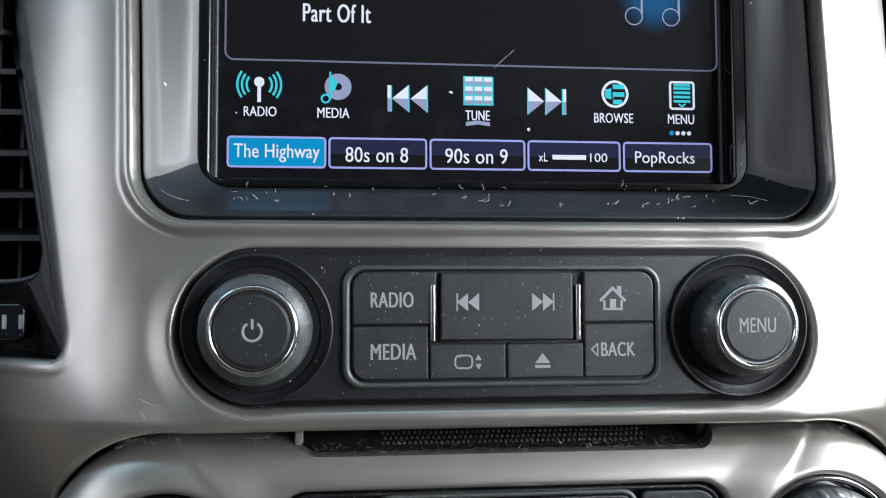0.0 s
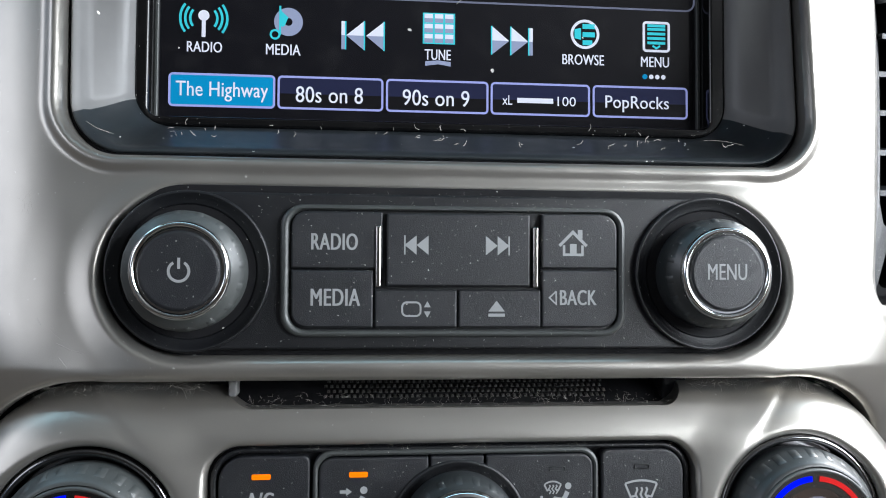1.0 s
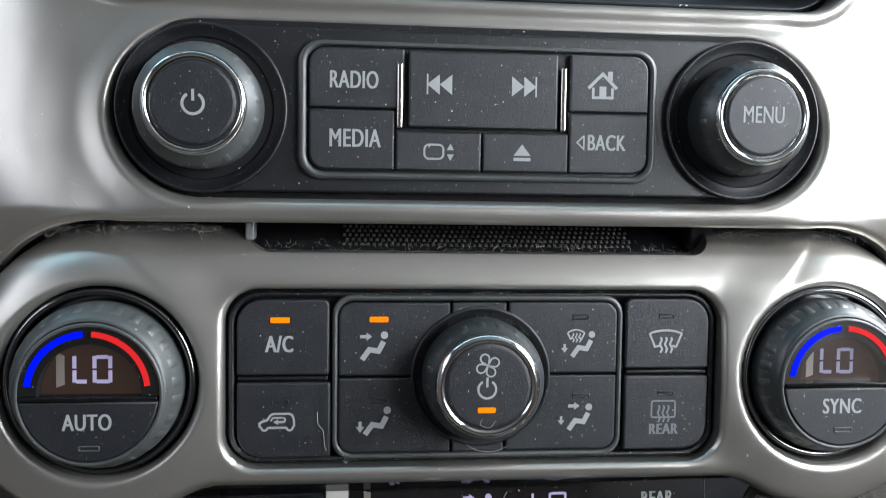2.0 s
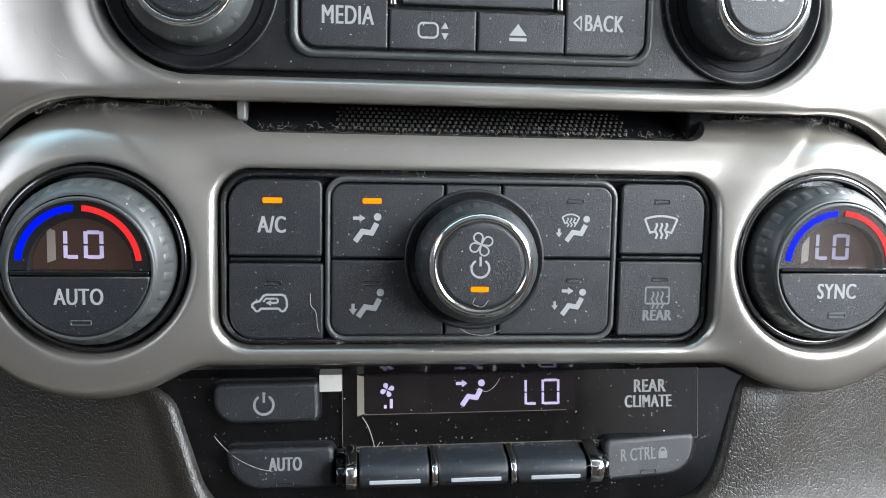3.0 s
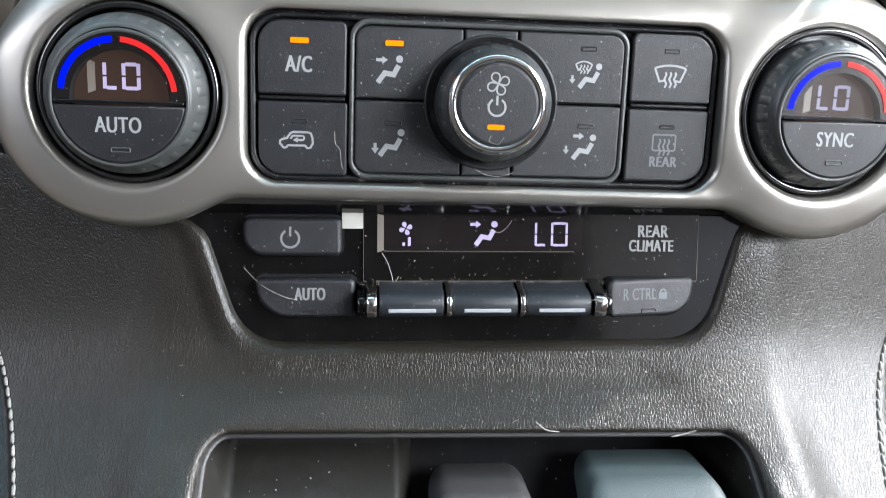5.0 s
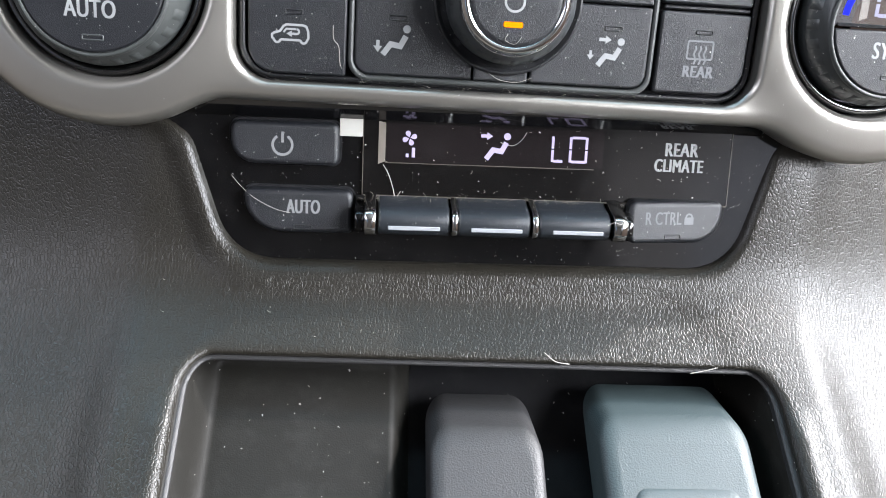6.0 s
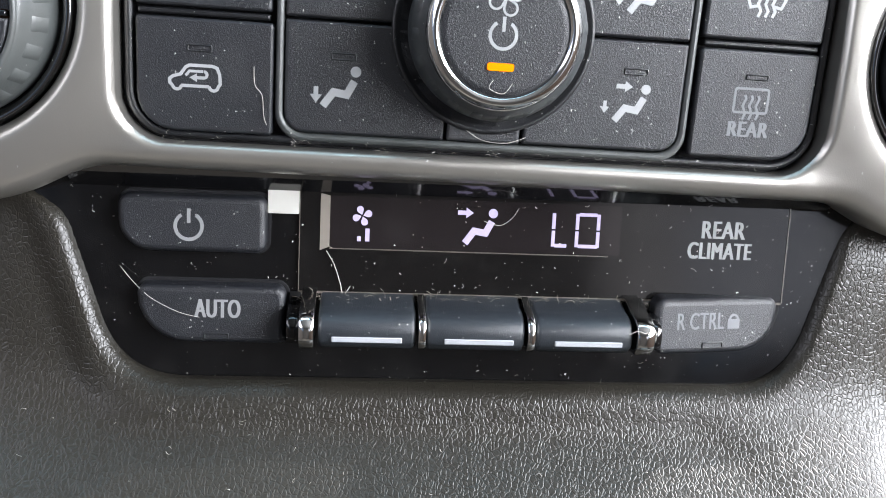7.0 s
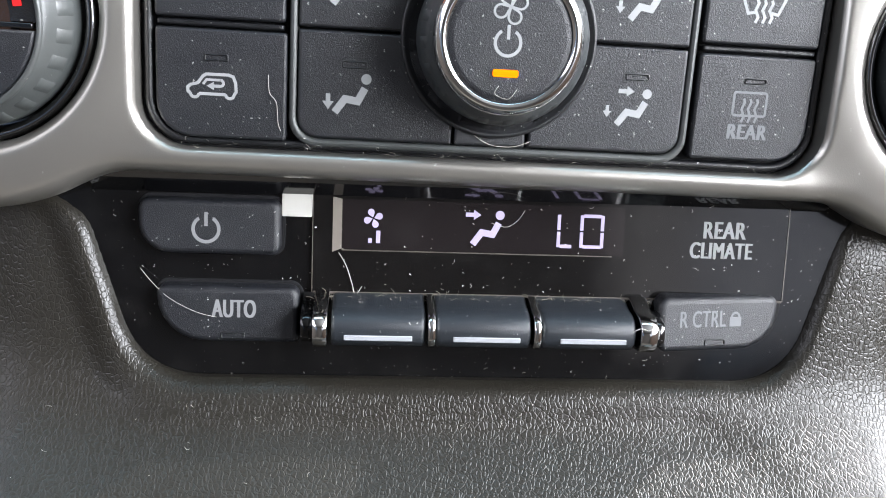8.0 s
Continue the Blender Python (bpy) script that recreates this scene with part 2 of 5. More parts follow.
_t.links.new(_fall.outputs[0], _shade.inputs[0])
_t.links.new(_shade.outputs[2], _b.inputs["Emission Color"])
_b.inputs["Emission Strength"].default_value = 1.0
_b.inputs["Base Color"].default_value = (0.0036, 0.0036, 0.0042, 1)
_b.inputs["Roughness"].default_value, _b.inputs["Specular IOR Level"].default_value = 0.16, 0.2
UI_PANEL = glow("screen_panel", (0.012, 0.012, 0.014), 0.5)

# ---- building helpers (millimetres in the panel's own plane, y into the dash) ----
MM = 0.001
ORIGIN = {}


def thing(name, x, y, z, label, category, group="", kind=""):
    ob = new(name)
    ob.empty_display_size = 0.01
    ob.matrix_world = DASH @ Matrix.Translation((x * MM, y * MM, z * MM))
    ORIGIN[ob.name] = (x * MM, y * MM, z * MM)
    return tagged(ob, label, category, group, kind)


def finish(name, me, material, label=""):
    me.materials.append(material)
    ob = new(name, me)
    if label:
        ob["label"] = label
    return ob


def part(name, me, material, parent, label="", smooth=None):
    """One mesh under a thing or under a part. Meshes are in panel millimetres."""
    if isinstance(me, bmesh.types.BMesh):
        bm, me = me, bpy.data.meshes.new(name)
        if smooth is not None:
            for f in bm.faces:
                f.smooth = smooth
        bm.to_mesh(me)
        bm.free()
    ob = finish(name, me, material, label)
    ob.parent = parent
    if parent.type == "EMPTY":
        ob.location = -Vector(ORIGIN[parent.name])
    return ob


def solid(name, me, material, label, category, kind="structure"):
    """A top-level mesh in the panel's plane."""
    if isinstance(me, bmesh.types.BMesh):
        bm, me = me, bpy.data.meshes.new(name)
        bm.to_mesh(me)
        bm.free()
    ob = finish(name, me, material)
    ob.matrix_world = DASH
    return tagged(ob, label, category, "", kind)


def sd_rrect(x, z, x0, z0, x1, z1, r):
    cx, cz, hx, hz = (x0 + x1) / 2, (z0 + z1) / 2, (x1 - x0) / 2 - r, (z1 - z0) / 2 - r
    qx, qz = np.abs(x - cx) - hx, np.abs(z - cz) - hz
    return np.hypot(np.maximum(qx, 0), np.maximum(qz, 0)) + np.minimum(np.maximum(qx, qz), 0) - r


def sd_circle(x, z, cx, cz, r):
    return np.hypot(x - cx, z - cz) - r


def smin(a, b, k):
    h = np.clip(0.5 + 0.5 * (b - a) / k, 0, 1)
    return b * (1 - h) + a * h - k * h * (1 - h)


def smax(a, b, k):
    return -smin(-a, -b, k)


def sstep(a, b, v):
    s = np.clip((v - a) / (b - a), 0, 1)
    return s * s * (3 - 2 * s)


def fillet(d, r):
    """How far a rounded edge falls back at the distance d from the outline."""
    q = np.clip(r - np.maximum(d, 0), 0, r)
    return r - np.sqrt(np.maximum(r * r - q * q, 0))


def sheet(inside, depth, x0, x1, z0, z1, step, skirt=4.0):
    """A relief over the region where inside(x, z) < 0, cut clean at its outline, with turned-back edges. depth(x, z, d): y, d: distance from the outline."""
    nx, nz = int((x1 - x0) / step) + 1, int((z1 - z0) / step) + 1
    xs, zs = np.linspace(x0, x1, nx), np.linspace(z0, z1, nz)
    X, Z = np.meshgrid(xs, zs, indexing="ij")
    D = inside(X, Z)
    ids, pts, faces, cuts = {}, [], [], []

    def vert(key, x, z):
        if key not in ids:
            ids[key] = len(pts)
            pts.append((x, z))
        return ids[key]

    any_in = (D[:-1, :-1] < 0) | (D[1:, :-1] < 0) | (D[1:, 1:] < 0) | (D[:-1, 1:] < 0)
    for i, j in np.argwhere(any_in):
        ring = ((i, j), (i + 1, j), (i + 1, j + 1), (i, j + 1))
        poly, marks = [], []
        for k in range(4):
            a, b = ring[k], ring[(k + 1) % 4]
            da, db = D[a], D[b]
            if da < 0:
                poly.append(vert(a, xs[a[0]], zs[a[1]]))
                marks.append(0)
            if (da < 0) != (db < 0):
                f = da / (da - db)
                key = (min(a, b), max(a, b))
                poly.append(vert(key, xs[a[0]] + f * (xs[b[0]] - xs[a[0]]), zs[a[1]] + f * (zs[b[1]] - zs[a[1]])))
                marks.append(1 if da < 0 else 2)
        if len(poly) > 2:
            faces.append(tuple(poly))
            for k in range(len(poly)):
                if marks[k] == 1 and marks[(k + 1) % len(poly)] == 2:
                    cuts.append((poly[k], poly[(k + 1) % len(poly)]))
    P = np.array(pts)
    y = depth(P[:, 0], P[:, 1], np.maximum(-inside(P[:, 0], P[:, 1]), 0))
    verts = [(px * MM, py * MM, pz * MM) for (px, pz), py in zip(pts, y)]
    if skirt > 0:
        back = {}

        def rim(k, off):
            if (k, off) not in back:
                back[(k, off)] = len(verts)
                vx, vy, vz = verts[k]
                verts.append((vx, vy + off * MM, vz))
            return back[(k, off)]

        for a, b in cuts:
            faces.append((rim(b, 0.0), rim(a, 0.0), rim(a, skirt), rim(b, skirt)))
    me = bpy.data.meshes.new("relief")
    me.from_pydata(verts, [], faces)
    me.polygons.foreach_set("use_smooth", [True] * len(me.polygons))
    me.update()
    return me


def rrect(x0, z0, x1, z1, r, n=6):
    """Outline of a rounded rectangle, counter-clockwise; r: one radius or four (bottom left, bottom right, top right, top left)."""
    rs = r if isinstance(r, (tuple, list)) else (r,) * 4
    pts = []
    for (cx, cz, sx, sz, a0), q in zip(((x0, z0, 1, 1, 180), (x1, z0, -1, 1, 270), (x1, z1, -1, -1, 0), (x0, z1, 1, -1, 90)), rs):
        if q <= 0:
            pts.append((cx, cz))
            continue
        for k in range(n + 1):
            a = radians(a0 + 90 * k / n)
            pts.append((cx + sx * q + q * math.cos(a), cz + sz * q + q * math.sin(a)))
    return pts


def circle(cx, cz, r, n=64):
    return [(cx + r * math.cos(2 * math.pi * k / n), cz + r * math.sin(2 * math.pi * k / n)) for k in range(n)]


def inset(pts, d):
    out, n = [], len(pts)
    for k in range(n):
        (ax, az), (bx, bz), (cx, cz) = pts[k - 1], pts[k], pts[(k + 1) % n]
        ux, uz, vx, vz = bx - ax, bz - az, cx - bx, cz - bz
        lu, lv = math.hypot(ux, uz) or 1, math.hypot(vx, vz) or 1
        nx, nz = -uz / lu - vz / lv, ux / lu + vx / lv
        ln = math.hypot(nx, nz) or 1
        nx, nz = nx / ln, nz / ln
        c = max(0.35, nx * (-uz / lu) + nz * (ux / lu))
        out.append((bx + nx * d / c, bz + nz * d / c))
    return out


def flat(x, z):
    return 0.0


def pad(outline, front, thick, bevel=0.6, lean=flat, hole=None, seg=3):
    """A plate with rounded front edges; hole: an outline cut through it (same number of points)."""
    bm = bmesh.new()

    def loop(pts, y):
        return [bm.verts.new((x * MM, (y + lean(x, z)) * MM, z * MM)) for x, z in pts]

    def join(a, b, smooth=True):
        for k in range(len(a)):
            f = bm.faces.new((a[k - 1], a[k], b[k], b[k - 1]))
            f.smooth = smooth

    def wall(pts, sign):
        loops = [loop(pts, front + thick)]
        for s in range(seg + 1):
            a = math.pi / 2 * s / seg
            loops.append(loop(inset(pts, sign * bevel * (1 - math.cos(a))), front + bevel * (1 - math.sin(a))))
        for p, q in zip(loops, loops[1:]):
            join(p, q)
        return loops[-1]

    top = wall(outline, 1)
    if hole is None:
        bm.faces.new(loop_copy(bm, top))
    else:
        inner = wall(hole, -1)
        join(loop_copy(bm, top), loop_copy(bm, inner), False)
    bmesh.ops.recalc_face_normals(bm, faces=bm.faces)
    return bm


def loop_copy(bm, loop):
    return [bm.verts.new(v.co) for v in loop]


def lathe(cx, cz, profile, n=72, notch=None, closed=True):
    """Turned about the knob's axis. profile: (radius, y) from the back to the front; notch: (count, depth, first ring, last ring) of grip dents."""
    bm = bmesh.new()
    rings = []
    for k, (r, y) in enumerate(profile):
        ring = []
        for i in range(n):
            a = 2 * math.pi * i / n
            rr = r
            if notch and notch[2] <= k <= notch[3]:
                rr -= notch[1] * (1 if (i * notch[0] / n) % 1 < 0.28 else 0)
            ring.append(bm.verts.new(((cx + rr * math.cos(a)) * MM, y * MM, (cz + rr * math.sin(a)) * MM)))
        rings.append(ring)
    for p, q in zip(rings, rings[1:]):
        for i in range(n):
            f = bm.faces.new((p[i - 1], p[i], q[i], q[i - 1]))
            f.smooth = True
    if closed:
        bm.faces.new(loop_copy(bm, rings[-1]))
    bmesh.ops.recalc_face_normals(bm, faces=bm.faces)
    return bm


class Mark:
    """A thin printed or lit sign made of strokes and filled shapes."""

    def __init__(self, y, lean=flat, raise_mm=0.06):
        self.bm, self.y, self.lean, self.t = bmesh.new(), y, lean, raise_mm

    def fill(self, pts):
        front = [self.bm.verts.new((x * MM, (self.y - self.t + self.lean(x, z)) * MM, z * MM)) for x, z in pts]
        back = [self.bm.verts.new((x * MM, (self.y + 0.05 + self.lean(x, z)) * MM, z * MM)) for x, z in pts]
        self.bm.faces.new(front)
        for k in range(len(pts)):
            self.bm.faces.new((front[k - 1], front[k], back[k], back[k - 1]))
        return self

    def line(self, pts, w):
        """A bent stroke of even width in one piece, with mitred bends."""
        n, left, right = len(pts), [], []
        for k in range(n):
            dirs = []
            for i, j in ((k - 1, k), (k, k + 1)):
                if 0 <= i and j < n:
                    dx, dz = pts[j][0] - pts[i][0], pts[j][1] - pts[i][1]
                    l = math.hypot(dx, dz) or 1
                    dirs.append((-dz / l, dx / l))
            nx, nz = sum(d[0] for d in dirs), sum(d[1] for d in dirs)
            l = math.hypot(nx, nz) or 1
            nx, nz = nx / l, nz / l
            q = w / 2 / max(0.5, nx * dirs[0][0] + nz * dirs[0][1])
            left.append((pts[k][0] + nx * q, pts[k][1] + nz * q))
            right.append((pts[k][0] - nx * q, pts[k][1] - nz * q))
        rows = []
        for (ax, az), (bx, bz) in zip(left, right):
            rows.append([self.bm.verts.new((x * MM, (self.y + y + self.lean(x, z)) * MM, z * MM)) for x, z, y in ((ax, az, 0.05), (ax, az, -self.t), (bx, bz, -self.t), (bx, bz, 0.05))])
        for p, q in zip(rows, rows[1:]):
            for i in range(3):
                self.bm.faces.new((p[i], p[i + 1], q[i + 1], q[i]))
        return self

    def disc(self, cx, cz, r, n=20):
        return self.fill(circle(cx, cz, r, n))

    def arc(self, cx, cz, r, a0, a1, w, n=24):
        closed = abs(a1 - a0) >= 360
        rows = []
        for k in range(n if closed else n + 1):
            a = radians(a0 + (a1 - a0) * k / n)
            row = []
            for rr, y in ((r + w / 2, 0.05), (r + w / 2, -self.t), (r - w / 2, -self.t), (r - w / 2, 0.05)):
                x, z = cx + rr * math.cos(a), cz + rr * math.sin(a)
                row.append(self.bm.verts.new((x * MM, (self.y + y + self.lean(x, z)) * MM, z * MM)))
            rows.append(row)
        for k in range(n):
            p, q = rows[k], rows[(k + 1) % len(rows)]
            for i in range(3):
                self.bm.faces.new((p[i], p[i + 1], q[i + 1], q[i]))
        return self

    def rect(self, x0, z0, x1, z1):
        return self.fill([(x0, z0), (x1, z0), (x1, z1), (x0, z1)])

    def border(self, outline, w):
        inner = inset(outline, w)
        for k in range(len(outline)):
            self.fill([outline[k - 1], outline[k], inner[k], inner[k - 1]])
        return self

    def text(self, words, x0, x1, z0, z1, bold=0.0):
        """Words fitted into a box; bold: extra stroke width in mm."""
        cu = bpy.data.curves.new("words", "FONT")
        cu.body, cu.size, cu.resolution_u, cu.space_character = words, 1.0, 4, 1.0 + bold * 0.5
        ob = bpy.data.objects.new("words", cu)
        me = ob.to_mesh()
        c = np.array([v.co[:2] for v in me.vertices])
        lo, hi = c.min(0), c.max(0)
        c = (c - lo) / (hi - lo)
        x0, x1 = x0 + bold, x1 - bold
        for k, shift in enumerate((0, -bold, bold) if bold else (0,)):
            vs = []
            for p, q in c:
                x, z = x0 + p * (x1 - x0) + shift, z0 + q * (z1 - z0)
                vs.append(self.bm.verts.new((x * MM, (self.y - self.t - 0.012 * k + self.lean(x, z)) * MM, z * MM)))
            for p in me.polygons:
                self.bm.faces.new([vs[i] for i in p.vertices])
        ob.to_mesh_clear()
        bpy.data.objects.remove(ob)
        bpy.data.curves.remove(cu)
        return self


def sign(name, mark, material, parent, label=""):
    return part(name, mark.bm, material, parent, label)


def box_bm(x0, x1, y0, y1, z0, z1):
    bm = bmesh.new()
    bmesh.ops.create_cube(bm, size=1.0)
    for v in bm.verts:
        v.co = ((x0 + x1) / 2 + v.co.x * (x1 - x0), (y0 + y1) / 2 + v.co.y * (y1 - y0), (z0 + z1) / 2 + v.co.z * (z1 - z0))
    return bm


def tube(points, r, n=5):
    """A thin round strand through panel points (x, y, z in mm)."""
    bm = bmesh.new()
    rings = []
    for k, p in enumerate(points):
        a, b = Vector(points[max(0, k - 1)]), Vector(points[min(len(points) - 1, k + 1)])
        d = (b - a).normalized()
        s = d.cross(Vector((0.1, 1, 0.2))).normalized()
        u = d.cross(s)
        rr = r * (0.35 if k in (0, len(points) - 1) else 1)
        rings.append([bm.verts.new((Vector(p) + (s * math.cos(2 * math.pi * i / n) + u * math.sin(2 * math.pi * i / n)) * rr) * MM) for i in range(n)])
    for p, q in zip(rings, rings[1:]):
        for i in range(n):
            bm.faces.new((p[i - 1], p[i], q[i], q[i - 1])).smooth = True
    return bm


def strand(points, r):
    """Smooth strand through a few points."""
    out = []
    P = [Vector(p) for p in points]
    for i in range(len(P) - 1):
        p0, p1, p2, p3 = P[max(0, i - 1)], P[i], P[i + 1], P[min(len(P) - 1, i + 2)]
        for k in range(6):
            t = k / 6
            out.append(tuple(0.5 * (2 * p1 + (p2 - p0) * t + (2 * p0 - 5 * p1 + 4 * p2 - p3) * t * t + (3 * p1 - p0 - 3 * p2 + p3) * t ** 3)))
    out.append(tuple(P[-1]))
    return tube(out, r, 5)


def merge(bms):
    out = bmesh.new()
    me = bpy.data.meshes.new("tmp")
    for b in bms:
        b.to_mesh(me)
        b.free()
        out.from_mesh(me)
    bpy.data.meshes.remove(me)
    return out

# ---- the centre stack: silver trim ----


def d_screen(x, z):
    return sd_rrect(x * (1 - (z - 146) * 0.0006), z, -118, 112, 118, 262, 17)


def d_radio(x, z):
    return sd_rrect(x, z, -101.1, 53.3, 102.1, 101.6, 24.0)


def vent_lean(z):
    """How far the vent's inner edge swings outward with height."""
    u = z - 74.7
    return 0.255 * u + 0.00055 * u * u


def d_vent(x, z):
    return sd_rrect(np.abs(x) - vent_lean(z), z, 137.6, 68.0, 300, 240, 5.5) * 0.95


def d_lower(x, z, blend=4.0):
    """Outline of the climate trim: a band with a round lobe about each temperature knob."""
    lobes = np.minimum(sd_circle(x, z, -103, 5.0, 41.2), sd_circle(x, z, 103.5, 5.0, 41.2))
    band = sd_rrect(x, z, -103, -27.3, 103.5, 45.7, 2.0)
    return smin(lobes, band, blend) + 0.5


def d_slot(x, z):
    lean = np.where(x < 0, 0.75, 0.35) * np.clip(z - 42, -6, 6)
    return sd_rrect(np.sign(x) * (np.abs(x) - lean), z, -65.5, 38.2, 69.5, 70, 4.5)


def d_climate(x, z):
    return sd_rrect(x, z, -70.5, -21.5, 71.2, 28.4, 9.5)


def d_knobs(x, z):
    return np.minimum(sd_circle(x, z, -103, 3.2, 26.0), sd_circle(x, z, 103.5, 3.8, 26.0))


def upper_base(x, z):
    side = np.maximum(np.abs(x) - 112, 0)
    droop = np.maximum(66 - z, 0) ** 2 * 0.006 * sstep(100, 122, np.abs(x))
    return -3.5 + np.maximum(z - 50, 0) * 0.2 + side * side * 0.0095 + droop


def upper_inside(x, z):
    d = np.maximum(np.maximum(-d_screen(x, z), -d_radio(x, z)), -d_vent(x, z))
    d = np.maximum(d, -(d_lower(x, z, 1.0) - 1.1))
    cut = np.where(np.abs(x) < 100, 46.6 - z, 10 - z)
    return np.maximum(np.maximum(d, cut), np.maximum(np.abs(x) - 205, z - 275))


def upper_depth(x, z, d):
    ds, dr, dv = d_screen(x, z), d_radio(x, z), d_vent(x, z)
    y = upper_base(x, z)
    y = y - 1.3 * (1 - sstep(0, 22, dr)) * sstep(-60, -95, -np.abs(x)) - 1.2 * (1 - sstep(0, 10, dr))
    y = y - 2.2 * (1 - sstep(2.0, 6.5, ds)) + fillet(ds, 2.2) * 0.95
    y = y + fillet(dr, 3.0) * 0.9 + fillet(d, 2.0) * 0.8
    flange = 3.2 + 0.045 * np.maximum(z - 90, 0)      # a creased flange beside the vent
    return y + 0.45 * np.maximum(flange - dv, 0) - 1.3 * (1 - sstep(0, 5, dv)) * (1 - sstep(70, 78, z))


upper = solid("dash_trim", sheet(upper_inside, upper_depth, -180, 202, 8, 262, 0.8, 6.0), SILVER,
              "satin champagne-silver painted centre dash trim with light dust", "dash trim")


def lower_inside(x, z):
    d = np.maximum(d_lower(x, z), -d_slot(x, z))
    return np.maximum(np.maximum(d, -d_climate(x, z)), -d_knobs(x, z))


def lower_depth(x, z, d):
    dc, dk = d_climate(x, z), d_knobs(x, z)
    roll = 5.0 + 3.5 * sstep(-22, 8, z) + 11.0 * sstep(8, 30, z)
    y = -5.0 + smax(fillet(-d_lower(x, z), roll), fillet(d_slot(x, z), 3.2), 1.2) * 0.85 + 1.4 * np.clip((z - 0) / 40, -1, 1)
    y = y - 2.1 * (1 - sstep(0, 17, dk)) + fillet(dk, 2.6) * 0.8
    return y + fillet(dc, 1.5) * 0.8


lower = solid("climate_trim", sheet(lower_inside, lower_depth, -146, 146, -38, 47, 0.65, 9.0), SILVER,
              "satin champagne-silver climate control surround with rounded lobes", "dash trim")

# ---- the slot between the two trims ----


def slot_floor():
    bm = bmesh.new()
    pts = [(1.2, 36.2), (2.6, 38.0), (5, 38.8), (7, 38.4)]
    n = 40
    rows = []
    for y, z in pts:
        rows.append([bm.verts.new((x * MM, y * MM, (z + (0.25 * math.sin(x * 0.7) if 0 < y < 10 else 0)) * MM)) for x in np.linspace(-66, 70, n)])
    for p, q in zip(rows, rows[1:]):
        for i in range(n - 1):
            bm.faces.new((p[i], p[i + 1], q[i + 1], q[i])).smooth = True
    return bm


card_slot = thing("card_slot", 0, 2, 37, "narrow dusty black storage slot under the radio", "storage slot")
part("slot_sill", slot_floor(), LINER, card_slot, "dusty front sill")
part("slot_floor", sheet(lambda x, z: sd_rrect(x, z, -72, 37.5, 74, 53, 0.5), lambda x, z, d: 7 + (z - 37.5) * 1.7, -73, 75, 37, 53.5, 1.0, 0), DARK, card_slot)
for sx, nm in ((-68, "slot_end"), (70, "slot_end")):
    part(nm, pad(rrect(sx - 4, 37, sx + 4, 52, 2), 9, 26, 1.0), DARK, card_slot)
part("slot_tab", pad(rrect(-65.5, 41.5, -63.0, 48, 0.8), 2.5, 6, 0.5), HOUSING, card_slot, "glossy grey end tab")
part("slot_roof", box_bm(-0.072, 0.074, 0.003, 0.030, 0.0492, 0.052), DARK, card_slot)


def mat_bumps():
    bm = bmesh.new()
    for r in range(6):
        for c in range(50):
            x, z = -38 + c * 1.75 + (0.87 if r % 2 else 0), 40.2 + r * 1.25
            y = 7 + (z - 37.5) * 1.7 - 0.1
            q = [bm.verts.new(((x + dx) * MM, (y + dz * 1.7) * MM, (z + dz) * MM)) for dx, dz in ((-0.5, -0.42), (0.5, -0.42), (0.5, 0.42), (-0.5, 0.42))]
            tip = bm.verts.new((x * MM, (y - 0.7) * MM, (z + 0.35) * MM))
            for k in range(4):
                bm.faces.new((q[k - 1], q[k], tip))
    return bm


tagged(part("mat_studs", mat_bumps(), STUD, card_slot, "studded rubber mat"), kind="stuff")

# ---- screen ----
SY = 52.0
screen = thing("touch_screen", 0, SY, 125, "lit colour touch screen in a deep black housing with fluff specks", "touch screen")


def flare(pts):
    """The opening widens slightly towards its top."""
    return [(x * (1 + (z - 146) * 0.0006), z) for x, z in pts]


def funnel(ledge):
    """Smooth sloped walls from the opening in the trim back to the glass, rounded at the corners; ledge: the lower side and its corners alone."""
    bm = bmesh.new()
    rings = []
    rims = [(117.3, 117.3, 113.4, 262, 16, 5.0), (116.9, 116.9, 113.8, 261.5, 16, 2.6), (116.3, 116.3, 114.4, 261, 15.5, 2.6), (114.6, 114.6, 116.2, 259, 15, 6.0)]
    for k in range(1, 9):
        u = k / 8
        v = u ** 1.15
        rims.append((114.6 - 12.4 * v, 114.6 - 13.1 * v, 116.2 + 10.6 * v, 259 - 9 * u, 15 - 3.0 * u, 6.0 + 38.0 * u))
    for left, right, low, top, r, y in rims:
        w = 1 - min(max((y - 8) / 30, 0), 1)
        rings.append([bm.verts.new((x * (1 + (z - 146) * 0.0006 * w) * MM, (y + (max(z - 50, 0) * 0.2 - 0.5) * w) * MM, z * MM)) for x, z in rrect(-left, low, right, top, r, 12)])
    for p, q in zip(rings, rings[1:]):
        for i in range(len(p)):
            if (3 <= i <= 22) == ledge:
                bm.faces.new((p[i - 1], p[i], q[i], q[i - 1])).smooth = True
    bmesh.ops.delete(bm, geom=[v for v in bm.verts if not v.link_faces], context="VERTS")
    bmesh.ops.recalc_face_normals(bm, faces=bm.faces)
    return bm


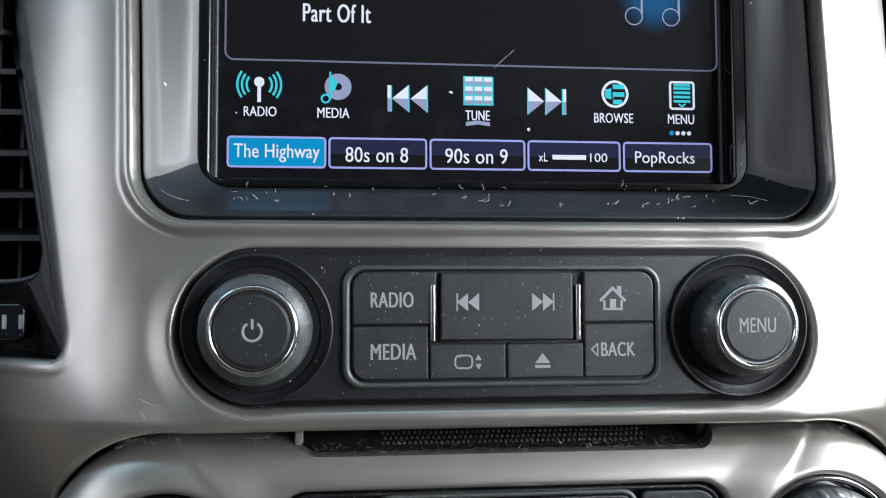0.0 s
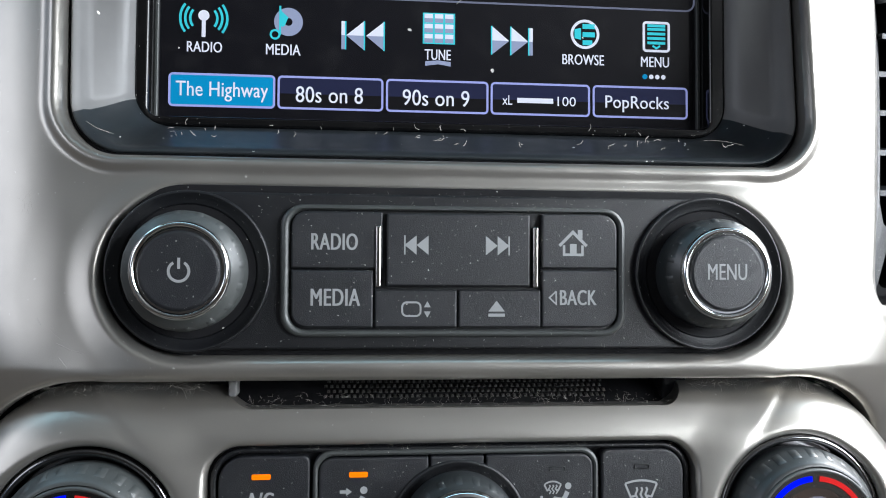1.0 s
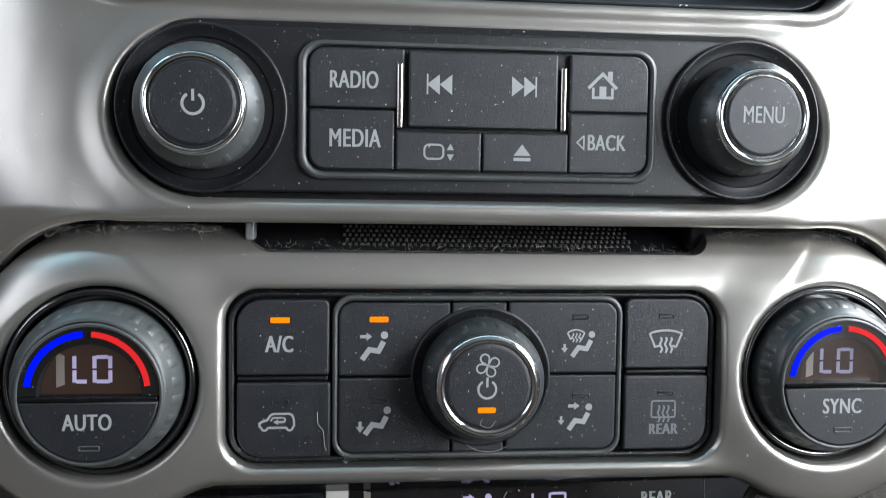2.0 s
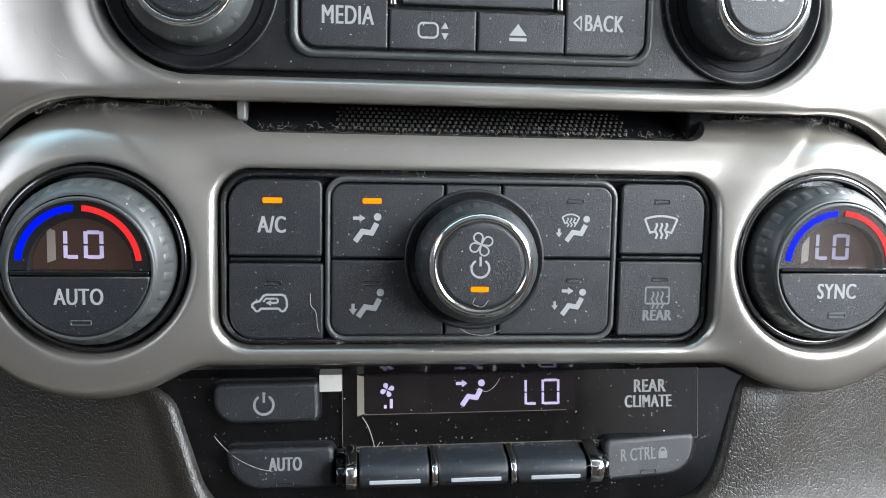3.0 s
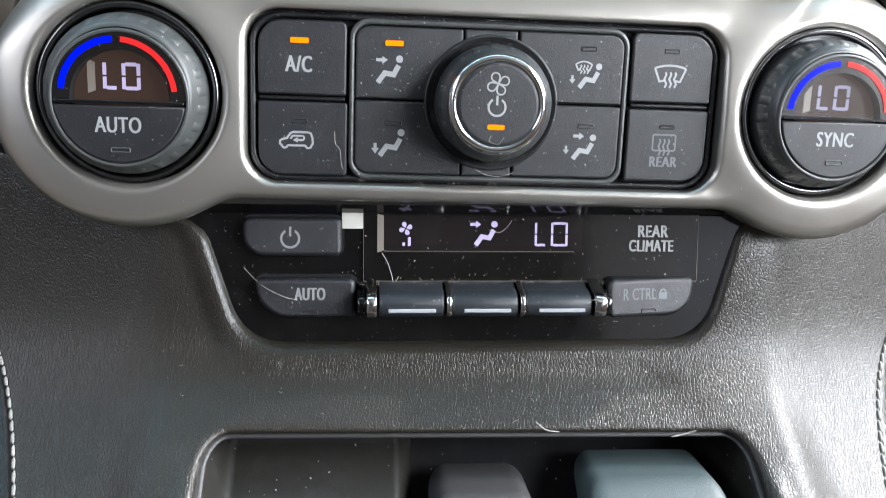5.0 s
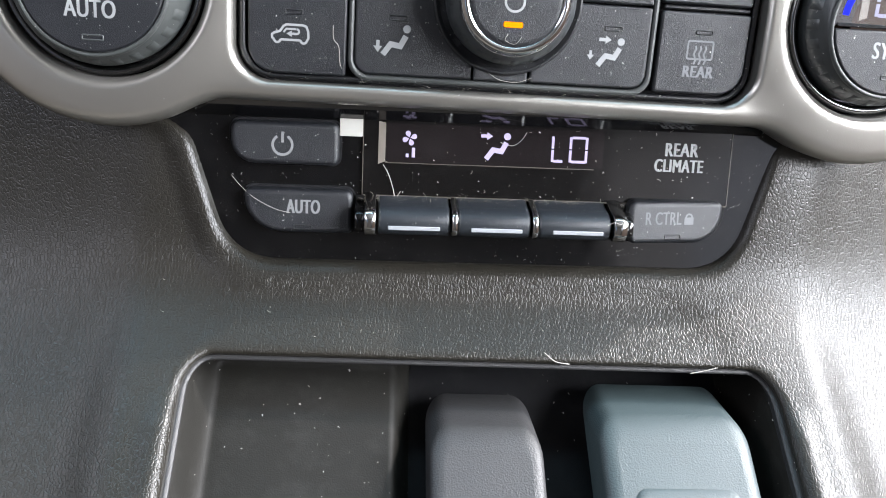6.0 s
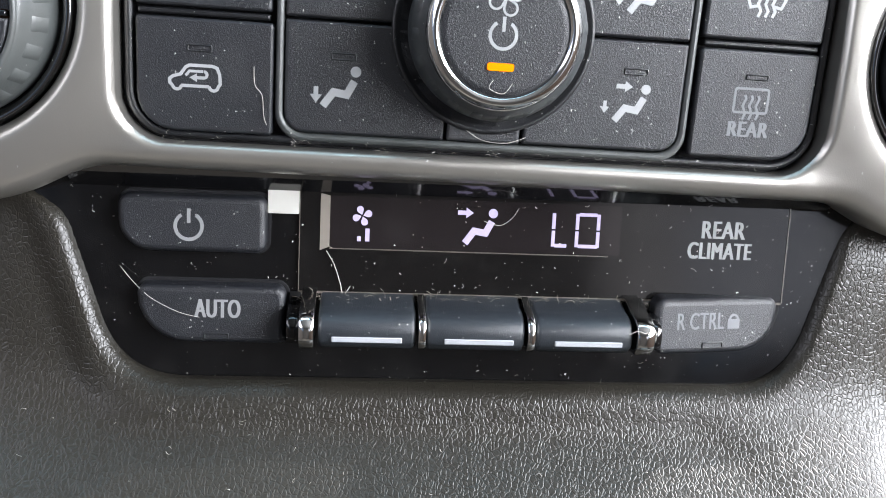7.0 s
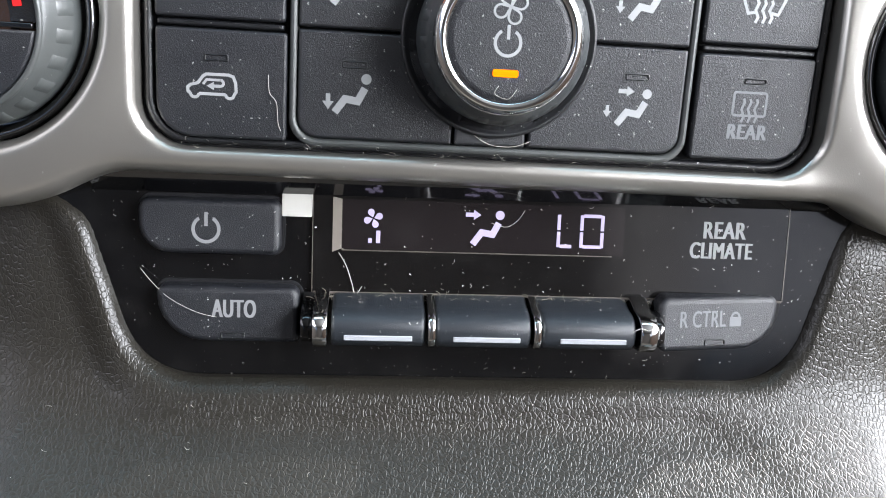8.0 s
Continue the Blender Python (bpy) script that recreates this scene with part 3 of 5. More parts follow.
# One housing surface in two tones: pale lit walls, ledge coloured for shade.
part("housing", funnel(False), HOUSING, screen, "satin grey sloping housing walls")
part("housing_ledge", funnel(True), LEDGE, screen, "dusty lower ledge, its shade put into the colour")
# Dark ring behind the trim edge; the gap's shade is put into its colour.
part("rim_gap_shade", pad(flare(rrect(-124, 108, 124, 268, 20, 10)), 5.0, 2, 0.2, hole=flare(rrect(-116.4, 114.3, 116.4, 261, 15.5, 10)), lean=lambda x, z: max(z - 50, 0) * 0.2 - 0.5), DARK, screen, "dark ring for the shaded gap round the housing")
part("inner_bezel", pad(rrect(-103.2, 126.6, 102.4, 252, 11, 10), 42.0, 11, 1.0, hole=rrect(-98.6, 130.0, 96.6, 246, 3, 10)), GLOSS, screen, "dark inner bezel")
part("glass", pad(rrect(-98.5, 130.5, 98.5, 246, 2), SY, 3, 0.3), GLASS_BLACK, screen, "black display glass")
for x in (-98.0, 95.9):
    part("side_rail", pad(rrect(x - 0.7, 130, x + 0.7, 246, 0.6), SY - 1.6, 3, 0.4), GRIP, screen, "thin grey edge strip")

now_playing = sign("now_playing_pane", Mark(SY - 0.1).fill(rrect(-94.5, 176, 94.5, 244, 3)), UI_PANEL, screen)
sign("pane_border", Mark(SY - 0.2).border(rrect(-95.2, 175.2, 95.2, 244.5, 3.5), 0.7), UI_LINE, now_playing)
sign("song_title", Mark(SY - 0.3).text("Part Of It", -66.5, -41, 190.5, 197.5, 0.15), UI_WHITE, now_playing)
m = Mark(SY - 0.3)
for ox in (61.5, 76.5):
    m.arc(ox, 196.5, 3.4, 0, 360, 0.45).line([(ox + 3.2, 197), (ox + 3.2, 216)], 0.8)
m.line([(64.7, 216), (79.7, 216)], 2.2)
halo = sign("cover_halo", Mark(SY - 0.15).fill(circle(70, 205, 17, 40)), UI_HALO, now_playing, "soft blue glow")
sign("note_symbol", m, UI_GREY, halo)

# bottom row of five preset keys
PRESETS = [(-94, -57.6), (-56.8, -19.8), (-18.9, 17.9), (18.7, 55.3), (56.3, 92.2)]
WORDS = [("The Highway", -91.5, -60, 137.2, 144), ("80s on 8", -50.5, -27, 137.6, 143.3), ("90s on 9", -13, 11, 137.6, 143.3), None, ("PopRocks", 61, 85, 137.2, 143.2)]
for k, ((a, b), w) in enumerate(zip(PRESETS, WORDS)):
    key = sign("preset_key", Mark(SY - 0.2).fill(rrect(a + 0.6, 135.7, b - 0.6, 146.3, 1.2)), UI_BLUE if k == 0 else UI_NAVY, screen,
               "lit cyan preset key" if k == 0 else "dark preset key with pale border")
    if k:
        sign("key_shade", Mark(SY - 0.25).fill(rrect(a + 0.7, 135.8, b - 0.7, 140.6, (1.1, 1.1, 0, 0))), UI_PANEL, key, "darker lower half")
    sign("key_border", Mark(SY - 0.3).border(rrect(a, 135.1, b, 146.9, 1.6), 0.75), UI_BORDER, key)
    if w:
        sign("key_text", Mark(SY - 0.35).text(w[0], *w[1:], 0.05), UI_WHITE, key)
    else:
        sign("key_text", Mark(SY - 0.35).text("xL", 23, 26.6, 138.8, 142.2, 0.0).text("100", 43.2, 50, 138.8, 142.2, 0.0).rect(28.4, 139.6, 41.6, 141.4), UI_WHITE, key)

# row of symbols above the presets
tile = sign("radio_symbol", Mark(SY - 0.2).disc(-82.4, 167.2, 1.9).line([(-82.4, 166), (-82.4, 159.6)], 1.3), UI_WHITE, screen)
m = Mark(SY - 0.2)
for s in (0, 180):
    for r in (4.6, 6.3, 8.0):
        m.arc(-82.4, 166.2, r, s - 38, s + 38, 0.85)
sign("radio_waves", m, UI_CYAN, tile)
sign("symbol_text", Mark(SY - 0.2).text("RADIO", -88, -76, 154.3, 158, 0.07), UI_WHITE, tile)
tile = sign("media_symbol", Mark(SY - 0.2).arc(-53.3, 166, 3.2, 0, 360, 3.6, 36), UI_GREY, screen)
sign("note_symbol", Mark(SY - 0.3).arc(-57.9, 161.4, 1.5, 0, 360, 0.7).line([(-56.2, 161.2), (-56.2, 171.6)], 0.7).fill([(-56.2, 171.4), (-55.6, 169.6), (-53.4, 167.6), (-54.6, 164.6), (-55.6, 164.0), (-56.2, 165.6)]), UI_CYAN, tile)
sign("symbol_text", Mark(SY - 0.2).text("MEDIA", -61, -49, 154.2, 158, 0.07), UI_WHITE, tile)


def skip(cx, s):
    """Two triangles and a bar, pointing left (s = -1) or right (s = 1); white above, grey-blue below, cyan edge."""
    up, low, edge = Mark(SY - 0.2), Mark(SY - 0.2), Mark(SY - 0.25)
    for o in (-3.6, 3.4):
        x0, x1 = cx + s * (o - 3.2 - 0.8), cx + s * (o + 3.2 - 0.8)
        up.fill([(x0, 162), (x1, 162), (x0, 167.3)][::int(s)])
        low.fill([(x0, 156.8), (x1, 162), (x0, 162)][::int(s)])
        edge.line([(x0, 156.8), (x0, 167.3)], 0.5)
    bx = cx + s * 6.0
    up.rect(min(bx, bx + s * 1.5), 162, max(bx, bx + s * 1.5), 167)
    low.rect(min(bx, bx + s * 1.5), 157, max(bx, bx + s * 1.5), 162)
    edge.line([(bx, 156.9), (bx, 167.0)], 0.5)
    t = sign("skip_symbol", up, UI_WHITE, screen)
    sign("lower_half", low, UI_GREY, t)
    sign("bright_edge", edge, UI_CYAN, t)


skip(-27.3, -1)
skip(26.6, 1)
tile = sign("tune_symbol", Mark(SY - 0.15).rect(-5.9, 160, 5.7, 171.2), UI_CYAN, screen)
m = Mark(SY - 0.25)
for i in range(3):
    for j in range(3):
        m.rect(-5.3 + i * 3.7, 160.4 + j * 3.65, -2.3 + i * 3.7, 163.5 + j * 3.65)
sign("key_grid", m, UI_WHITE, tile)
m = Mark(SY - 0.32)
for i in range(3):
    for j in range(3):
        m.rect(-5.3 + i * 3.7, 160.4 + j * 3.65, -2.3 + i * 3.7, 161.9 + j * 3.65)
sign("key_shade", m, UI_GREY, tile)
sign("symbol_text", Mark(SY - 0.2).text("TUNE", -5.2, 4.2, 154.2, 158, 0.07), UI_WHITE, tile)
sign("chevron", Mark(SY - 0.2).fill([(-5, 152), (-0.3, 152.7), (4.2, 152), (4.2, 153.6), (-0.3, 154.1), (-5, 153.6)]), UI_GREY, tile)
tile = sign("browse_symbol", Mark(SY - 0.2).arc(53.5, 165.5, 4.9, 0, 360, 1.0, 36), UI_WHITE, screen)
for z in (162.4, 165.4, 168.4):
    sign("list_line", Mark(SY - 0.2).rect(52.6, z - 0.9, 57.2 if z > 165 else 56.2, z + 0.9), UI_CYAN, tile)
sign("list_tab", Mark(SY - 0.2).fill([(49.6, 164.0), (52.0, 163.4), (52.0, 167.8), (49.6, 167.2)]), UI_CYAN, tile)
sign("symbol_text", Mark(SY - 0.2).text("BROWSE", 45, 60.6, 154.2, 158, 0.07), UI_WHITE, tile)
tile = sign("menu_symbol", Mark(SY - 0.2).border(rrect(75.2, 159.8, 85.6, 171.2, 1.4), 0.9), UI_WHITE, screen)
for z in (163.2, 164.9, 166.6, 168.3, 169.6):
    sign("list_line", Mark(SY - 0.2).rect(77, z - 0.5, 83.8, z + 0.5), UI_CYAN, tile)
sign("list_arrow", Mark(SY - 0.2).line([(79, 162.2), (80.4, 161.2), (81.8, 162.2)], 0.7), UI_CYAN, tile)
sign("symbol_text", Mark(SY - 0.2).text("MENU", 74.5, 85.2, 154.2, 158, 0.07), UI_WHITE, tile)
sign("page_dots", Mark(SY - 0.2).disc(78.4, 150.6, 0.85).disc(80.7, 150.6, 0.85).disc(83, 150.6, 0.85), UI_WHITE, tile)
sign("active_dot", Mark(SY - 0.2).disc(76, 150.6, 0.95), UI_BLUE, tile)

# ---- radio controls ----
radio = thing("radio_control_panel", 0, 1, 54, "dusty charcoal plastic radio panel with buttons and two knobs", "radio panel")
plate = part("face_plate", pad(rrect(-99.6, 55.2, 100.6, 100.5, 22.6, 16), 0.6, 6, 0.7), PLASTIC, radio)
part("rear_gap", pad(rrect(-103, 51.5, 104, 103, 25, 14), 5.0, 3, 0.3), DARK, radio)
ofr, ifr = rrect(-51, 58.9, 51.2, 97.2, 6.5, 8), rrect(-48.4, 60.9, 48.9, 95.6, 5.0, 8)
part("button_frame", pad(ofr, -1.2, 3, 1.15, hole=ifr), GRIP, radio, "glossy black rounded button surround")
part("button_well", pad(rrect(-49, 60.4, 49.4, 96, 5), 0.9, 1.5, 0.2), DARK, radio)


def key(name, outline, legend=None, front=-1.4, material=BUTTON, label="", parent=None, bevel=0.55):
    b = part(name, pad(outline, front, 3.0, bevel), material, parent or radio, label)
    if legend:
        sign("legend", legend, PRINT, b)
    return b


Y = -1.4
key("radio_button", rrect(-47.8, 78.6, -21.6, 95.2, (0.5, 0.5, 0.5, 4.5)), Mark(Y).text("RADIO", -42.2, -28.8, 84.0, 88.8, 0.14))
key("media_button", rrect(-47.8, 61.6, -24.3, 78.2, (4.5, 0.5, 0.5, 0.5)), Mark(Y).text("MEDIA", -42.2, -28, 67.9, 72.8, 0.14))
m = Mark(Y - 0.6)
for s, cx in ((-1, -11.1), (1, 11.4)):
    for o in (-1.1, 2.4):
        m.fill([(cx + s * (o - 1.7), 82.8), (cx + s * (o + 1.8), 85.6), (cx + s * (o - 1.7), 88.4)][::s])
    m.rect(*sorted((cx + s * 3.9, cx + s * 4.35))[:1], 82.8, sorted((cx + s * 3.9, cx + s * 4.35))[1], 88.4)
key("seek_rocker", rrect(-20.4, 73.6, 21.8, 94.8, 0.6), m, front=Y - 0.6)
for x0 in (-24.0, 22.4):
    part("metal_bar", pad(rrect(x0 + 0.3, 73.3, x0 + 2.0, 91.2, 0.4), -2.0, 3.5, 0.5), SATINCHROME, radio, "polished metal divider bar")
m = Mark(Y).border(rrect(-16.1, 64.7, -10.2, 69.2, 1.6), 0.55).fill([(-9.5, 67.5), (-7.5, 67.5), (-8.5, 69.3)]).fill([(-9.5, 66.3), (-8.5, 64.5), (-7.5, 66.3)])
key("screen_button", rrect(-23.8, 61.6, 0.2, 72.6, 0.5), m)
m = Mark(Y).fill([(9.5, 66.3), (14.4, 66.3), (11.95, 69.5)]).rect(9.5, 64.8, 14.4, 65.7)
key("eject_button", rrect(0.7, 61.6, 25.2, 72.6, 0.5), m)
m = Mark(Y).line([(30.8, 85.8), (34.9, 89.9), (39.1, 85.8)], 0.9).line([(32.2, 86.0), (32.2, 83.2), (37.8, 83.2), (37.8, 86.0)], 0.75).rect(34.0, 83.1, 36.0, 86.4).rect(36.4, 88.0, 37.8, 90.6)
key("home_button", rrect(25.5, 79.0, 48.4, 95.2, (0.5, 0.5, 4.5, 0.5)), m)
m = Mark(Y).text("BACK", 30.9, 42.1, 68.2, 72.7, 0.14).line([(29.8, 72.3), (27.8, 70.4), (29.8, 68.5), (29.8, 72.3)], 0.45)
key("back_button", rrect(25.5, 61.6, 48.4, 78.6, (0.5, 4.5, 0.5, 0.5)), m)


def power_mark(y, cx, cz, r, w, lean=flat):
    return Mark(y, lean).arc(cx, cz, r, 122, 418, w, 40).line([(cx, cz + r * 0.25), (cx, cz + r * 1.35)], w)


def grip_ribs(parent, cx, cz, profile, count, wide, material):
    """Low raised pads round the shoulder of a grip, each a piece of its own."""
    for k in range(count):
        a = 2 * math.pi * (k + 0.3) / count
        c, w = (math.cos(a), math.sin(a)), (-math.sin(a), math.cos(a))
        bm, rows = bmesh.new(), []
        for i, (r, y) in enumerate(profile):
            end = i in (0, len(profile) - 1)
            row = []
            for o, up in ((-wide, 0.0), (-wide * 0.9, 0.08), (0, 0.10), (wide * 0.9, 0.08), (wide, 0.0)):
                h = -0.03 if end or not up else up
                row.append(bm.verts.new(Vector((cx + c[0] * (r + h * 0.8 - o * o / 2 / r) + w[0] * o, y - h * 0.6, cz + c[1] * (r + h * 0.8 - o * o / 2 / r) + w[1] * o)) * MM))
            rows.append(row)
        for p, q in zip(rows, rows[1:]):
            for i in range(4):
                bm.faces.new((p[i], p[i + 1], q[i + 1], q[i])).smooth = True
        bmesh.ops.recalc_face_normals(bm, faces=bm.faces)
        part("grip_rib", bm, material, parent)


def round_knob(parent, name, cx, cz, reach, r_cap, r_base, legend, label, material):
    """A dished seat, a fluted grip, a chrome ring and a flat cap."""
    seat = part("knob_seat", lathe(cx, cz, [(23.2, 1.6), (23.2, -0.5), (22.85, -1.35), (22.3, -1.25), (21.8, -0.35), (19.7, -0.05), (19.2, 0.25), (19.1, 1.4)], 96, closed=False), PLASTIC, parent)
    # Flat dark disc on the plate: shade of a deep gap, put into colour.
    part("knob_gap_shade", lathe(cx, cz, [(19.4, 0.5), (15, 0.5)], 72), DARK, seat, "dark disc for the shaded gap round the knob")
    knob = part(name, lathe(cx, cz, [(r_base, 4.0), (r_base, -1.0), (r_base, -reach * 0.50), (r_base - 0.35, -reach * 0.62), (r_base - 1.3, -reach * 0.74), (r_cap + 1.6, -reach * 0.86), (r_cap + 1.2, -reach * 0.89)], 144), material, parent, label)
    grip_ribs(knob, cx, cz, [(r_base, -reach * 0.49), (r_base - 0.04, -reach * 0.52), (r_base - 0.35, -reach * 0.62), (r_base - 1.2, -reach * 0.725), (r_base - 1.4, -reach * 0.745)], 16, 1.15, material)
    part("chrome_ring", lathe(cx, cz, [(r_cap + 1.7, -reach * 0.86), (r_cap + 1.45, -reach * 0.95), (r_cap + 0.8, -reach * 1.0), (r_cap + 0.2, -reach * 1.0), (r_cap - 0.3, -reach * 0.92)], 96), CHROME, knob, "chrome ring")
    # Dark ring painted in for the shade between chrome ring and cap.
    part("cap_gap_shade", lathe(cx, cz, [(r_cap - 0.1, -reach * 0.90), (r_cap - 2.0, -reach * 0.90)], 72), DARK, knob, "dark ring for the shaded gap round the cap")
    part("cap", lathe(cx, cz, [(r_cap - 0.8, -reach * 0.88), (r_cap - 0.85, -reach * 0.97), (r_cap - 1.2, -reach * 0.99), (r_cap - 1.8, -reach)], 96), BUTTON, knob, "charcoal cap")
    sign("legend", legend, PRINT, knob)
    return knob


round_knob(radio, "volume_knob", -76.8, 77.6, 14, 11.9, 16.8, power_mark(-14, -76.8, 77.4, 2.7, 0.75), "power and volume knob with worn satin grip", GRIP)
round_knob(radio, "menu_knob", 77.3, 77.8, 14, 11.9, 16.3, Mark(-14).text("MENU", 71.2, 83.0, 75.9, 80.5, 0.06), "menu knob with ribbed grip, shade put into its colour", GRIP_DARK)

# ---- climate controls ----
climate = thing("climate_control_panel", 0, 0, -21, "charcoal climate control panel with buttons and three knobs", "climate panel")
part("backing", pad(rrect(-73, -24, 74, 31, 10), 1.0, 4, 0.3), DARK, climate)
part("outer_rim", pad(rrect(-69.6, -20.7, 70.4, 27.5, 8.8, 8), -1.6, 4, 0.8, hole=rrect(-67.8, -19.2, 68.6, 26.0, 7.6, 8)), PLASTIC, climate)
part("centre_rim", pad(rrect(-41.0, -20.0, 42.4, 26.6, 5.5, 8), -2.4, 4, 0.8, hole=rrect(-39.4, -18.4, 40.8, 25.0, 4.4, 8)), GRIP, climate, "glossy black inner surround")
CY = -2.6


def climate_key(name, outline, legend, lamp, lit, ink=PRINT):
    b = part(name, pad(outline, CY, 3.4, 0.6), BUTTON, climate)
    if legend:
        sign("legend", legend, ink, b)
    if lamp:
        if lit:
            sign("indicator_lamp", Mark(CY, raise_mm=0.3).fill(rrect(*lamp, 0.35, 4)), ORANGE, b, "lit amber indicator")
        else:
            x0, z0, x1, z1 = lamp
            part("indicator_lamp", pad(rrect(x0, z0, x1, z1, 0.3, 3), CY - 0.25, 0.6, 0.15, seg=2, hole=rrect(x0 + 0.3, z0 + 0.3, x1 - 0.3, z1 - 0.3, 0.1, 3)), PLASTIC, b, "unlit indicator")
    return b


def seat_mark(mk, x, z, s=1.0):
    """The seat-shaped airflow sign: a round dot over a bent bar."""
    mk.disc(x + 3.5 * s, z + 3.3 * s, 1.05 * s)
    mk.line([(x - 2.7 * s, z - 3.6 * s), (x - 0.7 * s, z - 0.8 * s), (x + 1.9 * s, z - 1.2 * s), (x + 3.3 * s, z + 1.5 * s)], 1.5 * s)
    return mk


def arrow(mk, x, z, way, s=1.0):
    if way == "right":
        mk.rect(x - 1.8 * s, z - 0.45 * s, x + 0.1 * s, z + 0.45 * s).fill([(x, z - 1.1 * s), (x + 1.6 * s, z), (x, z + 1.1 * s)])
    else:
        mk.rect(x - 0.45 * s, z + 0.0, x + 0.45 * s, z + 1.6 * s).fill([(x - 1.2 * s, z + 0.1), (x, z - 1.5 * s), (x + 1.2 * s, z + 0.1)])
    return mk


def heat_lines(mk, cx, z0, z1, gap, w):
    for k in (-1, 0, 1):
        x = cx + k * gap
        h = (z1 - z0) / 4
        mk.line([(x, z0), (x + 0.45, z0 + h), (x - 0.25, z0 + 2.2 * h), (x + 0.3, z1 - 0.6 * h), (x, z1)], w)
    return mk


def screen_fan(mk, x0, x1, z0, z1, w):
    """The windscreen sign: a bowed trapezium with heat lines."""
    cx = (x0 + x1) / 2
    top = [(x0 + (x1 - x0) * k / 8, z1 - 0.9 * (abs(k - 4) / 4) ** 2) for k in range(9)]
    ww = (x1 - x0)
    mk.line(top, w).line([top[0], (x0 + ww * 0.17, z0), (cx - ww * 0.18, z0 + 0.3)], w).line([top[-1], (x1 - ww * 0.17, z0), (cx + ww * 0.18, z0 + 0.3)], w)
    return mk


climate_key("ac_button", rrect(-67.2, 4.2, -41.8, 25.4, (0.8, 0.8, 2.0, 7)), Mark(CY).text("A/C", -59.5, -51.7, 10.7, 15.3, 0.19), (-58.0, 18.9, -52.7, 20.4), True)
m = Mark(CY).line([(-60.4, -10.5), (-60.9, -10.1), (-60.9, -9.3), (-60.3, -8.8), (-58.9, -8.4), (-57.9, -7.0), (-57.2, -6.6), (-52.9, -6.6), (-52.0, -6.9), (-51.5, -8.2), (-51.4, -9.9), (-51.8, -10.5)], 0.6)
m.line([(-58.7, -10.5), (-53.5, -10.5)], 0.6).arc(-59.55, -10.4, 0.85, 180, 360, 0.6, 10).arc(-52.65, -10.4, 0.85, 180, 360, 0.6, 10)
m.line([(-57.9, -8.6), (-57.2, -7.7), (-54.6, -7.7)], 0.5).arc(-54.5, -8.3, 0.6, 90, -90, 0.55, 10).line([(-54.5, -8.9), (-56.0, -8.9)], 0.6)
m.fill([(-55.8, -9.7), (-55.8, -8.1), (-57.2, -8.9)])
climate_key("recirculate_button", rrect(-67.2, -19.2, -41.4, 2.2, (7, 0.8, 0.8, 0.8)), m, (-57.6, -4.0, -52.9, -2.6), False)
climate_key("face_vent_button", rrect(-39.2, 3.8, -8.0, 24.6, (0.5, 0.5, 0.5, 4)), arrow(seat_mark(Mark(CY), -30.0, 12.1), -31.5, 15.0, "right"), (-30.7, 19.1, -25.4, 20.6), True)
climate_key("floor_vent_button", rrect(-39.2, -18.2, -7.6, 3.3, (4, 0.5, 0.5, 0.5)), arrow(seat_mark(Mark(CY), -29.0, -9.2), -33.1, -10.7, "down"), (-30.4, -3.9, -25.4, -2.4), False)
m = arrow(seat_mark(Mark(CY), 29.9, 12.4, 0.92), 25.2, 11.4, "down", 0.8)
climate_key("defrost_floor_button", rrect(8.8, 4.2, 40.6, 24.8, (0.5, 0.5, 4, 0.5)), heat_lines(screen_fan(m, 26.0, 31.0, 14.2, 16.8, 0.45), 28.5, 13.2, 15.8, 1.0, 0.35), (27.4, 19.8, 32.2, 21.2), False)
m = arrow(arrow(seat_mark(Mark(CY), 29.4, -8.8, 0.95), 24.6, -9.6, "down", 0.8), 28.4, -5.3, "right")
climate_key("bi_level_button", rrect(8.4, -18.0, 40.6, 3.7, (0.5, 4, 0.5, 0.5)), m, (27.8, -3.0, 32.8, -1.6), False)
climate_key("upper_link", rrect(-7.4, 14, 8.2, 24.7, 0.5), None, None, False)
climate_key("lower_link", rrect(-7.0, -18.2, 7.8, -8, 0.5), None, None, False)
climate_key("front_defrost_button", rrect(43.2, 5.4, 68.2, 25.8, (0.8, 0.8, 7, 2.0)), heat_lines(screen_fan(Mark(CY), 50.3, 60.0, 11.8, 16.6, 0.6), 55.2, 10.0, 14.6, 1.5, 0.6), (53.0, 20.0, 57.6, 21.4), False)
m = heat_lines(Mark(CY).border(rrect(51.2, -9.2, 58.8, -3.9, 0.7, 3), 0.5), 55.0, -10.4, -5.4, 1.4, 0.5).text("REAR", 50.8, 59.6, -13.9, -10.8, 0.19)
climate_key("rear_defrost_button", rrect(43.2, -18.4, 68.2, 3.4, (0.8, 7, 0.8, 0.8)), m, (53.2, -2.4, 58.0, -1.2), False, PRINT_DIM)

for x0, x1, z in ((-66.8, -42.2, 3.2), (43.8, 67.8, 4.4)):
    part("divider", pad(rrect(x0, z - 0.55, x1, z + 0.55, 0.3, 3), CY + 0.5, 3.0, 0.4), PLASTIC, climate, "thin ridge between two buttons")
part("fan_seat", lathe(1.0, 3.6, [(20.0, 0), (20.0, -3.0), (19.6, -3.4), (19.0, -3.2), (18.4, -2.6), (16, -2.6)], 96), PLASTIC, climate)
